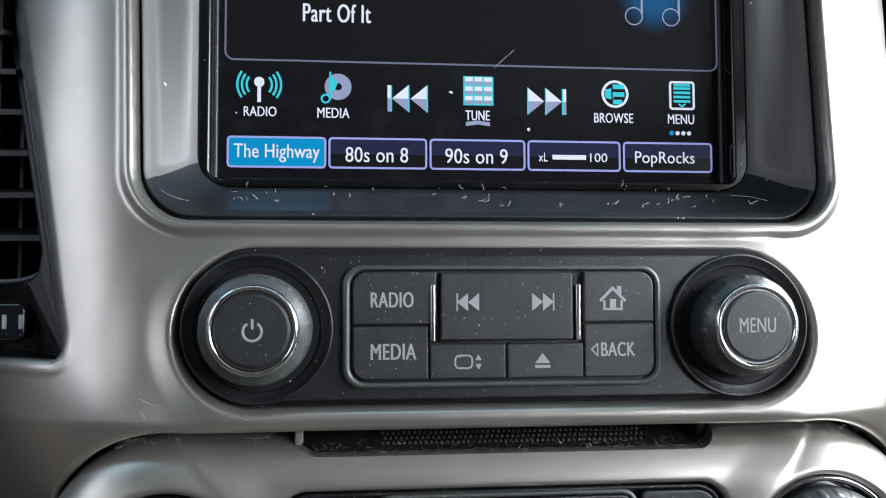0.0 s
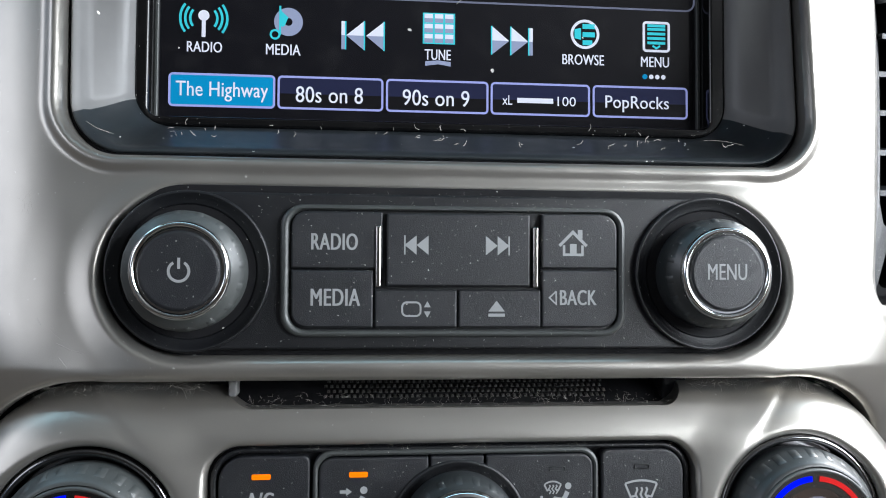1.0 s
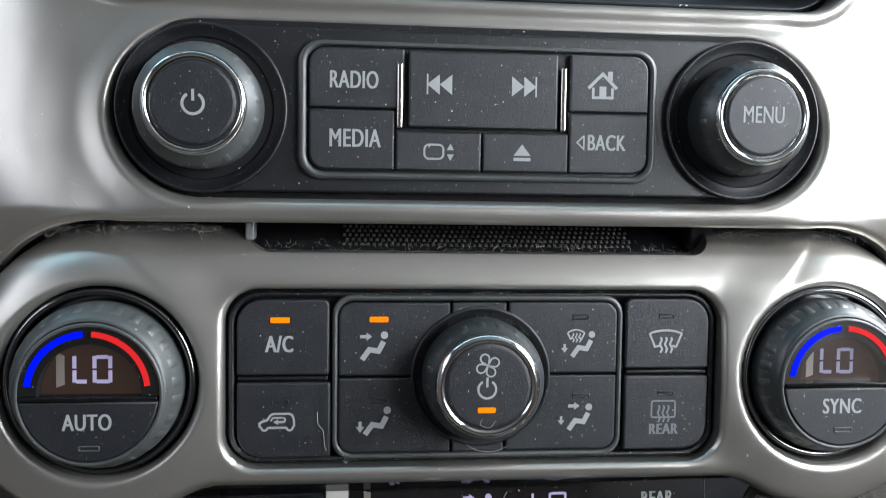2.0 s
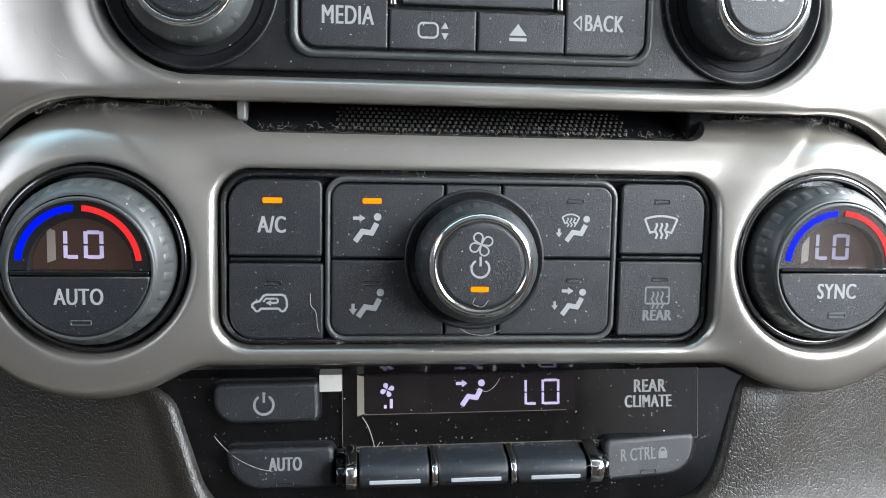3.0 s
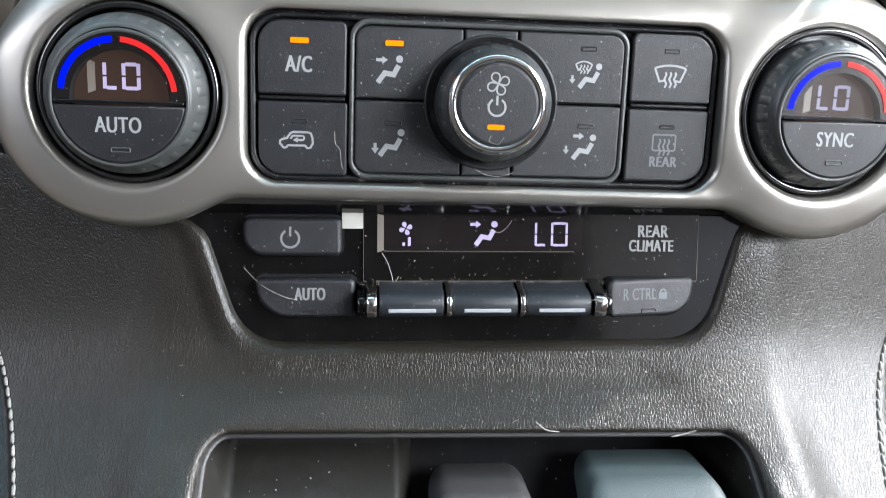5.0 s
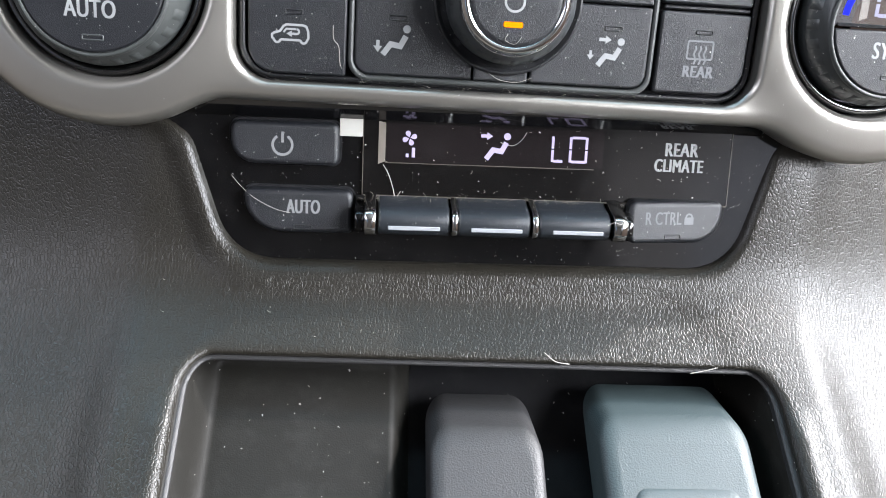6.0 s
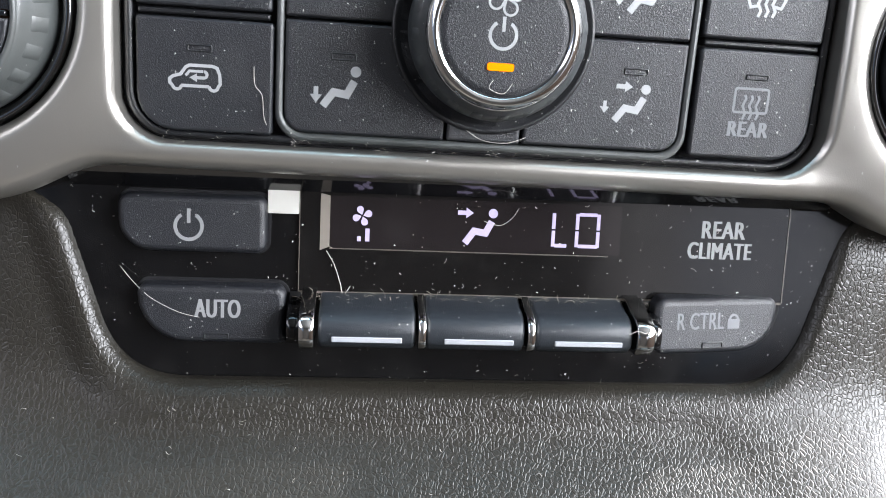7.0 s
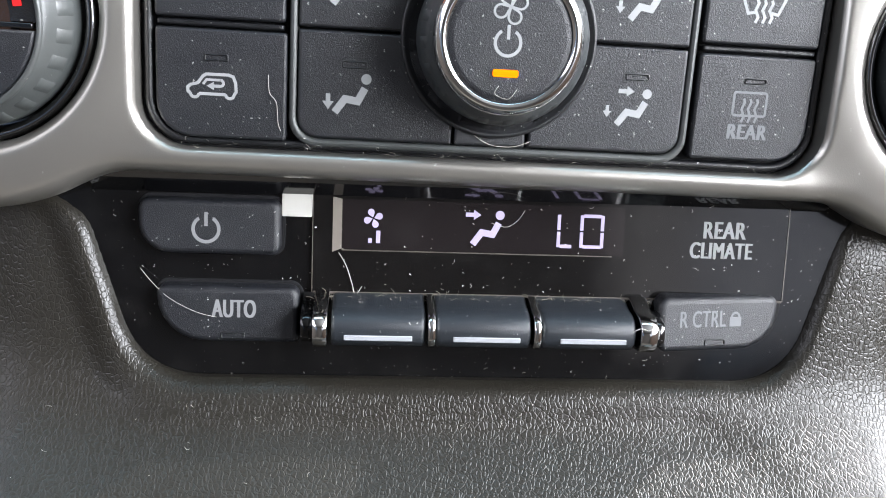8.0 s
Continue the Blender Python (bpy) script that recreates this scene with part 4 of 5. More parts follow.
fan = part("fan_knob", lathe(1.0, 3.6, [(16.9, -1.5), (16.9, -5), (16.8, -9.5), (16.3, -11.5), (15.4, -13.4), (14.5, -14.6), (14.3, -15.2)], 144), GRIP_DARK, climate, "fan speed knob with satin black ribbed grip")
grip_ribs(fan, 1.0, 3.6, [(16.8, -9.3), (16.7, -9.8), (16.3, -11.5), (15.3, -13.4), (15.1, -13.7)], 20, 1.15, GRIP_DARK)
part("chrome_ring", lathe(1.0, 3.6, [(14.4, -14.8), (14.2, -16.0), (13.6, -16.9), (12.8, -17.3), (12.2, -17.2), (11.7, -16.4)], 96), CHROME, fan, "chrome ring")
part("cap", lathe(1.0, 3.6, [(12.0, -15.6), (11.9, -16.6), (11.4, -16.9), (10.6, -17.0)], 96), BUTTON, fan, "charcoal cap")
m = Mark(-17)
for a in (25, 115, 205, 295):
    px, pz = 0.7 + 2.0 * math.cos(radians(a)), 9.4 + 2.0 * math.sin(radians(a))
    m.arc(px, pz, 1.2, a - 130, a + 130, 0.42, 18)
    m.line([(px + 1.2 * math.cos(radians(a - 130)), pz + 1.2 * math.sin(radians(a - 130))), (0.7, 9.4)], 0.42)
    m.line([(px + 1.2 * math.cos(radians(a + 130)), pz + 1.2 * math.sin(radians(a + 130))), (0.7, 9.4)], 0.42)
sign("fan_symbol", m, PRINT, fan)
sign("legend", power_mark(-17, 0.6, 2.9, 2.4, 0.6), PRINT, fan)
sign("indicator_lamp", Mark(-17, raise_mm=0.25).fill(rrect(-1.9, -3.4, 3.0, -2.0, 0.45, 4)), ORANGE, fan, "lit amber indicator")


def digit(mk, ch, x0, x1, z0, z1, w):
    """A seven-segment character with small gaps."""
    zm, g = (z0 + z1) / 2, w * 0.25
    if ch in "LO":
        mk.line([(x0 + w / 2, zm + g), (x0 + w / 2, z1 - g)], w).line([(x0 + w / 2, z0 + g), (x0 + w / 2, zm - g)], w).line([(x0 + w, z0 + w / 2), (x1 - w * 0.6, z0 + w / 2)], w)
    if ch == "O":
        mk.line([(x1 - w / 2, zm + g), (x1 - w / 2, z1 - g)], w).line([(x1 - w / 2, z0 + g), (x1 - w / 2, zm - g)], w).line([(x0 + w, z1 - w / 2), (x1 - w, z1 - w / 2)], w)
    return mk


def half_disc(cx, cz, r, a0, a1, z_cut, n=40):
    return [(cx + r * math.cos(radians(a0 + (a1 - a0) * k / n)), cz + r * math.sin(radians(a0 + (a1 - a0) * k / n))) for k in range(n + 1)]


def temperature_knob(cx, cz, dz, words, wx, lcd, window, label, material):
    """A chrome-ringed seat, a fluted grip, a half-round display sunk behind a window and a push button below it."""
    seat = part("knob_seat", lathe(cx, cz + 1.4, [(25.6, 4), (25.6, -3.4), (25.1, -4.4), (24.2, -4.6), (23.5, -4.0), (23.2, -2.4), (22.9, 2)], 120), DARK_CHROME, climate, "dark chrome seat ring")
    part("seat_floor", lathe(cx, cz + 1.4, [(27.5, 2.6), (15, 2.6)], 72), DARK, seat)
    knob = part("temperature_knob", lathe(cx, cz + 1.0, [(21.6, 2), (22.3, -2.0), (22.4, -6.0), (22.1, -7.6), (21.2, -9.6), (20.0, -11.8), (19.4, -13.0), (18.8, -13.6), (18.2, -13.6)], 192, closed=False), material, climate, label)
    grip_ribs(knob, cx, cz + 1.0, [(22.3, -6.6), (22.22, -7.0), (22.1, -7.6), (21.2, -9.6), (20.7, -10.6), (20.5, -10.9)], 26, 1.35, material)
    part("inner_ring", lathe(cx, cz, [(18.9, -12.8), (18.8, -13.9), (18.3, -14.3), (17.8, -13.9)], 96, closed=False), GRIP, knob)
    part("window_rim", Mark(-13.6, raise_mm=0.1).arc(cx, cz, 15.5, -1, 181, 4.6, 40).bm, OVERLAY, knob)
    part("window_well", lathe(cx, cz, [(13.3, -13.6), (13.3, -9.6)], 64, closed=False), DARK, knob)
    pane = sign("lcd_pane", Mark(-9.9, raise_mm=0.1).fill(half_disc(cx, cz, 13.2, -10, 190, 0)), LCD_WARM, knob)
    sign("pane_edge", Mark(-10.0, raise_mm=0.1).fill([(cx - 9.3, cz + 1.2), (cx - 7.2, cz + 2.0), (cx - 7.2, cz + 9.6), (cx - 9.3, cz + 10.6)]), LCD_EDGE, pane)
    d = digit(digit(Mark(-10.0, raise_mm=0.1), "L", cx - 5.2, cx - 1.0, cz + 2.3, cz + 9.8, 1.0), "O", cx - 0.1, cx + 4.9, cz + 2.3, cz + 9.8, 1.0)
    sign("reading", d, lcd, pane)
    sign("cold_arc", Mark(-13.95, raise_mm=0.1).arc(cx - 0.3, cz + 0.8, 15.1, 94, 174, 1.7), BLUE_ARC, knob, "lit blue arc")
    sign("hot_arc", Mark(-13.95, raise_mm=0.1).arc(cx - 0.3, cz + 0.8, 15.1, 86, 6, 1.5), RED_ARC, knob, "lit red arc")
    ob = part("window", Mark(-13.95, raise_mm=0.0).fill(half_disc(cx, cz, 17.9, -1, 181, 0)).bm, window, knob, "smoked half-round display window")
    ob.visible_shadow = False
    low = half_disc(cx, cz, 17.6, 186 - dz * 3, 354 + dz * 3, 0)
    b = part("lower_button", pad(low, -14.3, 5.0, 0.5), BUTTON, knob)
    part("ledge", pad(rrect(cx - 17.3, cz - 1.5 + dz, cx + 17.3, cz - 0.5 + dz, 0.3, 3), -14.5, 5, 0.2, seg=2), GLOSS, knob)
    sign("legend", Mark(-14.3).text(words, wx[0], wx[1], cz - 9.2 + dz, cz - 4.9 + dz, 0.15), PRINT, b)
    part("indicator_lamp", pad(rrect(cx - 2.7, cz - 14.7 + dz, cx + 2.7, cz - 13.2 + dz, 0.4, 3), -14.55, 0.6, 0.15, seg=2, hole=rrect(cx - 2.35, cz - 14.35 + dz, cx + 2.35, cz - 13.55 + dz, 0.2, 3)), GRIP, b, "unlit indicator")


# Matching knobs; the passenger grip takes the copy coloured for shade.
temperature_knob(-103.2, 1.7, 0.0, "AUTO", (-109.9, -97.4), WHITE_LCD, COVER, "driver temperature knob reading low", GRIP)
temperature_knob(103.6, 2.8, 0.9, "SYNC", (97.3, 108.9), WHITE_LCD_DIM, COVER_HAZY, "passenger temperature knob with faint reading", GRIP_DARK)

# ---- rear climate panel ----
TILT = 0.014


def rear_lean(x, z):
    return (z + 50) * 0.10


RY = 4.0
rear = thing("rear_climate_panel", 0, RY, -50, "gloss black rear climate panel with display, buttons and rocker switches", "climate panel")
rear.matrix_world = DASH @ Matrix.Translation((0, RY * MM, -0.050)) @ Matrix.Rotation(-TILT, 4, "Y")


def d_rear(x, z):
    z = z - x * TILT
    left = -x - (83.9 + (z + 36) * 0.33 + np.maximum(z + 39.5, 0) ** 2 * 0.10)
    right = x - (84.0 + (z + 36) * 0.27 + np.maximum(z + 38, 0) ** 2 * 0.08)
    side = np.maximum(left, right) * 0.95
    low = -71.3 - z
    return smax(side, low, 13.0)


def fascia_inside(x, z):
    return np.maximum(d_rear(x, z + x * TILT) - 0.5, z + 16)


part("fascia", sheet(fascia_inside, lambda x, z, d: RY + (z + 50) * 0.10, -95, 95, -80, -16, 2.0, 3.0), GLOSS, rear, "gloss black fascia")


def rkey(name, outline, legend, front, material, label="", mark=PRINT_REAR, bevel=1.3, lean=rear_lean):
    b = part(name, pad(outline, RY - front, front + 1.0, bevel, lean, seg=5), material, rear, label)
    # Slightly larger dark plate: a painted shadow ring round the button.
    part("button_gap_shade", pad(inset(outline, -0.75), RY - 0.3, 0.6, 0.1, rear_lean, seg=1), DARK, b, "dark plate for the shaded gap round the button")
    if legend:
        sign("legend", legend, mark, b)
    return b


b = rkey("power_button", rrect(-72.3, -43.8, -42.5, -32.2, (6.5, 2.0, 2.0, 2.5)), power_mark(RY - 3.6, -58.1, -38.4, 2.7, 0.7, rear_lean), 3.6, BUTTON, "rounded charcoal power button")
b = rkey("auto_button", rrect(-68.6, -62.8, -38.3, -50.7, (10, 1.2, 2.2, 2.0)), Mark(RY - 3.8, rear_lean).text("AUTO", -56.9, -47.4, -57.3, -53.4, 0.19), 3.8, BUTTON, "charcoal button with a swept corner")
part("indicator_lamp", pad(rrect(-54.9, -61.9, -49.8, -60.5, 0.3, 3), RY - 4.05, 0.6, 0.15, rear_lean, seg=2, hole=rrect(-54.6, -61.6, -50.1, -60.8, 0.1, 3)), PLASTIC, b, "unlit indicator")


def bowed_lean(x, z):
    return rear_lean(x, z) + (x - 56) * 0.15 + (z + 56.7) * 0.06


m = Mark(RY - 3.8, bowed_lean).text("R CTRL", 46.3, 57.6, -57.3, -53.6, 0.09).rect(58.5, -57.3, 61.4, -55.2).arc(59.95, -55.2, 0.95, 0, 180, 0.5, 12)
b = rkey("lock_button", rrect(41.3, -62.8, 70.8, -50.6, (2.2, 9.0, 2.2, 2.4)), m, 3.8, BUTTON, "charcoal rear control lock button with worn print", PRINT_WORN, 1.5, bowed_lean)
part("indicator_lamp", pad(rrect(52.5, -61.5, 57.6, -60.1, 0.3, 3), RY - 4.05, 0.6, 0.15, bowed_lean, seg=2, hole=rrect(52.8, -61.2, 57.3, -60.4, 0.1, 3)), PLASTIC, b, "unlit indicator")

cover = part("display_cover", pad(rrect(-35.9, -52.2, 71.8, -28, 0.8, 3), RY - 0.7, 1.0, 0.3, rear_lean, seg=2), OVERLAY, rear, "smoked clear display cover")
lcd = sign("lcd_pane", Mark(RY - 0.7, rear_lean, 0.1).rect(-29.6, -42.5, 33.5, -31.6), LCD_BACK, cover)
sign("pane_edge", Mark(RY - 0.7, rear_lean, 0.2).fill([(-31.5, -43.2), (-29.5, -42.4), (-29.5, -31.6), (-31.5, -31.2)]), LCD_EDGE, cover)
sign("lower_edge", Mark(RY - 0.7, rear_lean, 0.2).fill([(-29.5, -42.85), (31, -42.85), (31, -42.65), (-29.5, -42.65)]), LCD_EDGE_DIM, cover)
sign("cover_edge", Mark(RY - 0.72, rear_lean, 0.1).rect(-35.6, -52.5, 71.6, -52.0).rect(-35.9, -52.2, -35.7, -30).rect(71.6, -52.2, 71.85, -30), LCD_EDGE_DIM, cover, "dusty pale cover edge")
m = Mark(RY - 0.8, rear_lean, 0.2)
for a in (20, 110, 200, 290):
    cx, cz = -22.7 + 1.4 * math.cos(radians(a)), -35.6 + 1.4 * math.sin(radians(a))
    m.fill([(-22.7 + 0.2 * math.cos(radians(a)), -35.6 + 0.2 * math.sin(radians(a)))] + [(cx + 0.74 * math.cos(radians(a + b)), cz + 0.74 * math.sin(radians(a + b))) for b in range(-120, 121, 30)])
sign("fan_sign", m, WHITE_LCD, cover, "lit white fan sign")
sign("speed_bar", Mark(RY - 0.8, rear_lean, 0.2).rect(-23.7, -41.0, -22.9, -40.0), WHITE_LCD, cover)
sign("speed_bar", Mark(RY - 0.8, rear_lean, 0.2).rect(-22.0, -41.0, -21.1, -38.3), WHITE_LCD, cover)
sign("airflow_sign", arrow(seat_mark(Mark(RY - 0.8, rear_lean, 0.2), 1.9, -37.3, 0.95), -0.6, -34.2, "right", 1.0), WHITE_LCD, cover, "lit white airflow sign")
sign("reading", digit(Mark(RY - 0.8, rear_lean, 0.2), "L", 18.2, 22.0, -41.0, -33.4, 0.72), WHITE_LCD, cover, "lit white letter")
sign("reading", digit(Mark(RY - 0.8, rear_lean, 0.2), "O", 23.4, 28.8, -41.0, -33.4, 0.72), WHITE_LCD, cover, "lit white letter")
m = Mark(RY - 0.7, rear_lean, 0.12).text("REAR", 51.8, 61.8, -38.0, -34.2, 0.19).text("CLIMATE", 48.9, 63.6, -42.6, -38.9, 0.19)
sign("legend", m, PRINT_REAR, cover)


def sloping_lip():
    bm = bmesh.new()
    prof = [(6.0, -31.4), (4.9, -30.8), (1.8, -27.8), (1.2, -26.0), (8, -25.6)]
    rows = [[bm.verts.new((x * MM, y * MM, z * MM)) for x in (-82, -40, 0, 40, 80)] for y, z in prof]
    for p, q in zip(rows, rows[1:]):
        for i in range(4):
            bm.faces.new((p[i], p[i + 1], q[i + 1], q[i]))
    return bm


part("upper_lip", sloping_lip(), MIRROR_BLACK, rear, "polished black sloping upper lip")


def rocker(x0, x1, swell=0.0, n=14, dip=0.0):
    """A rounded rocker bar: rolled top and front, straight underside."""
    prof = [(3.0, -52.2), (1.8, -52.4 + swell)]
    for k in range(n + 1):
        a = radians(80 - 96 * k / n)
        c, q = math.cos(a), math.sin(a)
        prof.append((0.6 - swell - 9.0 * c ** 0.72, -57.8 + swell * 0.3 + 4.5 * math.copysign(abs(q) ** 0.72, q)))
    prof += [(-6.6 - swell, -61.0), (-2.0, -61.8), (3.0, -61.8)]
    bm = bmesh.new()
    rings = []
    w = x1 - x0
    for u, inn in ((0, 0.7), (0.02, 0.15), (0.05, 0), (0.5, 0), (0.95, 0), (0.98, 0.15), (1, 0.7)):
        rings.append([bm.verts.new(((x0 + u * w) * MM, (y + (inn if y < 0 else 0)) * MM, (z + (-inn * 0.4 if z > -56 else inn * 0.4)) * MM)) for y, z in prof])
    for p, q in zip(rings, rings[1:]):
        for i in range(len(p) - 1):
            bm.faces.new((p[i], p[i + 1], q[i + 1], q[i])).smooth = True
    bm.faces.new(rings[0])
    bm.faces.new(rings[-1])
    bmesh.ops.recalc_face_normals(bm, faces=bm.faces)
    return bm


for x0, x1, b0, b1 in ((-31.0, -11.1, -28.3, -13.9), (-8.8, 11.6, -5.2, 9.2), (14.0, 34.6, 17.9, 32.3)):
    r = part("rocker_switch", rocker(x0, x1), SATIN, rear, "rounded charcoal rocker switch")
    part("marker", pad(rrect(b0, -59.2, b1, -58.1, 0.2, 3), -8.75, 0.8, 0.15, seg=2), BAR, r, "white marker line")
for x0, x1, s in ((-34.9, -31.8, 1.1), (-10.6, -9.0, 0.6), (12.1, 13.7, 0.6), (35.2, 39.0, 1.1)):
    part("chrome_divider", rocker(x0, x1, s), CHROME, rear, "chrome divider")

for x0, x1 in ((-37.6, -35.0), (38.8, 41.6)):
    part("end_wedge", rocker(x0, x1, -2.0), GLOSS, rear, "gloss black end wedge")

# ---- leather console below ----


def console_y(x, z):
    soft = 4 + 5 * sstep(92, 112, np.abs(x))          # the bend is softer and lower in the cheeks
    s = np.log1p(np.exp(np.clip((-76 - 1.1 * (soft - 4) - z) / soft, -50, 50))) * soft
    flank = np.log1p(np.exp(np.clip((np.abs(x) - 96.5) / 1.6, -50, 50))) * 1.6
    return 6 + (z + 30) * 0.13 - 1.12 * s + flank * 0.32


def seam_x(z, side):
    """The stitched seam along each cheek of the console."""
    u = -75.6 - z
    return 151.2 - 0.63 * u + 0.003 * u * u - (6.0 if side > 0 else 0.0)


def d_bin(x, z):
    return sd_rrect(x, z, -81.5, -190, 83, -93.4, 8.0)


def console_inside(x, z):
    d = np.maximum(-d_rear(x, z), -d_bin(x, z))
    return np.maximum(np.maximum(d, z - 12), np.maximum(-172 - z, np.abs(x) - 178))


def console_depth(x, z, d):
    dr, db = d_rear(x, z), d_bin(x, z)
    y = console_y(x, z)
    off = np.abs(x) - np.where(x > 0, seam_x(z, 1), seam_x(z, -1))
    y = y + 3.0 * sstep(0.9, 2.2, off) * (1 - 0.6 * sstep(4, 8, off))                # the panel beyond the seam lies lower
    y = y - 2.0 * (1 - sstep(3, 10.0 + 30.0 * sstep(50, 90, x), dr)) * sstep(28, 42, -z) + fillet(dr, 3.0)      # a rolled lip round the panel
    y = y - 1.6 * np.exp(-((db - 3.5) / 3.0) ** 2) * sstep(98, 106, -z) + fillet(db, 2.5)
    return y


def lip_inside(x, z):
    return np.maximum(console_inside(x, z), d_rear(x, z) - 2.2)


def cover_inside(x, z):
    return np.maximum(console_inside(x, z), 2.2 - d_rear(x, z))


console = solid("console_cover", sheet(cover_inside, console_depth, -178, 178, -172, 12, 1.1, 5.0), LEATHER,
                "black grained leather centre console cover with worn shiny lip", "console cover")


worn_lip = finish("worn_lip", sheet(lip_inside, console_depth, -105, 105, -80, 12, 0.8, 3.0), LEATHER_WORN, "smooth worn leather lip round the panel")
worn_lip.parent = console

tray = thing("storage_tray", 0, -20, -93, "recessed olive-black plastic tray in the console", "tray")
def tray_depth(x, z, d):
    return console_y(0 * x, z) + 2.5 + 21 * sstep(0.6, 9.0, d) + 18 * sstep(-25, -19, x) * sstep(2, 5, d)


part("tray_bezel", sheet(lambda x, z: np.maximum(np.maximum(d_bin(x, z) - 0.6, -(d_bin(x, z) + 1.6)), -171 - z), lambda x, z, d: console_y(0 * x, z) + 3.4 + fillet(d, 1.0), -84, 86, -172, -90, 0.7, 3.0), RUBBER_DARK, tray, "satin black rounded rim")
part("tray_floor", sheet(lambda x, z: np.maximum(d_bin(x, z) - 1.2, -171 - z), tray_depth, -84, 86, -172, -90, 1.0, 0), TRAY, tray)
# Near-black sheet over the floor stands in for the deep well's shade.
part("socket_well", sheet(lambda x, z: np.maximum(sd_rrect(x, z, -19.5, -200, 81, -103, 5), -171 - z), lambda x, z, d: tray_depth(x, z, np.full_like(x, 9.0)) - 0.8, -20, 82, -172, -96, 1.5, 2.0), DARK, tray, "well round the sockets, its shade put into the colour")


def tray_lean(x, z):
    return float(console_y(0, z))


cap = thing("socket_cap", -0.5, -30, -104, "charcoal rubber socket cap in the tray", "socket cap")
part("cover", pad(rrect(-15.2, -150, 15.4, -107.6, 6, 8), 7.0, 22, 3.6, tray_lean, seg=6), RUBBER_DARK, cap)
part("thumb_dent", pad(rrect(-7.0, -142, 8.0, -122, 3, 6), 6.4, 2, 0.6, tray_lean, seg=3), RUBBER_DARK, cap)
cap = thing("socket_cap", 50, -30, -100, "larger rubber socket cap in the tray, teal reflection put into its colour", "socket cap")
part("cover", pad(rrect(30.5, -150, 72.5, -104.0, 6, 8), 4.0, 22, 4.2, tray_lean, seg=6), RUBBER, cap)
part("raised_lip", pad(rrect(37.0, -140, 67.0, -116, 4, 6), 3.0, 3, 1.2, tray_lean, hole=rrect(39.0, -138, 65.0, -119.0, 3, 6)), RUBBER, cap)


def stitches(side):
    bms = []
    for k in range(32):
        z = -60 - k * 2.5
        pts = []
        for f in (0.0, 0.2, 0.8, 1.0):
            q = z - 2.3 * f
            x = side * (seam_x(q, side) + 0.25 * (f - 0.5))
            pts.append((x, float(console_y(x, q)) + (0.25 if f in (0.0, 1.0) else -0.25), q))
        bms.append(tube(pts, 0.6, 6))
    return merge(bms)


for side in (-1, 1):
    seam = thing("seam_stitching", side * 135, 0, -100, "pale thread stitching along the leather seam", "stitching", kind="stuff")
    part("thread", stitches(side), THREAD, seam)

# ---- side air vents ----


def vent_x(z):
    return 137.6 + vent_lean(z)


def air_vent(side):
    v = thing("air_vent", side * 175, 25, 72, "black side air vent with horizontal slats", "air vent", "dash air vents")

    def bar(pts, h):
        """A thin blade: four corners (x, y, z) and its height."""
        bm = bmesh.new()
        top = [bm.verts.new((side * x * MM, y * MM, (q + h) * MM)) for x, y, q in pts]
        low = [bm.verts.new((side * x * MM, y * MM, q * MM)) for x, y, q in pts]
        bm.faces.new(top)
        bm.faces.new(low)
        for k in range(4):
            bm.faces.new((top[k - 1], top[k], low[k], low[k - 1]))
        bmesh.ops.recalc_face_normals(bm, faces=bm.faces)
        return bm

    zs = [68 + 6 * k for k in range(29)]
    outer = [(side * (vent_x(z) - 0.6), z) for z in zs] + [(side * 262, 236), (side * 262, 68)]
    inner = [(side * (vent_x(z) + 4.2), z) for z in [93 + (228 - 93) * k / 28 for k in range(29)]] + [(side * 254, 228), (side * 254, 93)]
    inner[0] = (side * (vent_x(93) + 11), 93)
    inner[1] = (side * (vent_x(96) + 6.5), 96)
    outer, inner = outer[::-side], inner[::-side]
    part("surround", pad(outer, 0, 9, 1.2, hole=inner, lean=lambda x, z: float(upper_base(x, z)) + 3.6), PLASTIC, v, "black vent surround")
    part("lower_lip", strand([(side * x, 29 + (x - 140) * 0.2, z) for x, z in ((vent_x(112) + 4.6, 112), (vent_x(100) + 5.0, 99.5), (156, 93.6), (175, 92.6), (215, 92.6))], 1.1), SATIN, v, "rounded lip under the slats")
    part("duct", box_bm(*sorted((side * 0.143, side * 0.262)), 0.094, 0.098, 0.07, 0.236), DARK, v)
    for k in range(9):
        z = 107 + k * 15.2
        a, y0 = vent_x(z) + 2.5, 33 + (z - 74) * 0.17
        part("slat", bar([(a, y0 + 2, z), (252, y0 + 6, z), (252, y0 + 24, z + 4), (a, y0 + 20, z + 4)], 2.0), SATIN, v)
    for k in range(11):
        x = 152 + k * 8.6
        part("vane", bar([(x, 62, 92), (x + 1.3, 62, 92), (x + 1.3, 84, 92), (x, 84, 92)], 138), PLASTIC, v)
    wheel = part("thumb_wheel", pad(rrect(*sorted((side * 154, side * 176))[:1], 73.5, sorted((side * 154, side * 176))[1], 85.5, 2.5), 25.0, 8, 1.2), GLOSS, v, "gloss black thumb wheel")
    for x in (155.4, 160.6, 166.4):
        part("rib", pad(rrect(side * x - 0.75, 77.2, side * x + 0.75, 82.0, 0.4, 3), 24.6, 1.5, 0.3, seg=2), PRINT, wheel, "pale mark")
    return v


for side in (-1, 1):
    air_vent(side)

# ---- small loose things ----
sticker = thing("paper_sticker", -39.5, 4, -34, "small white paper sticker on the gloss black panel", "sticker")
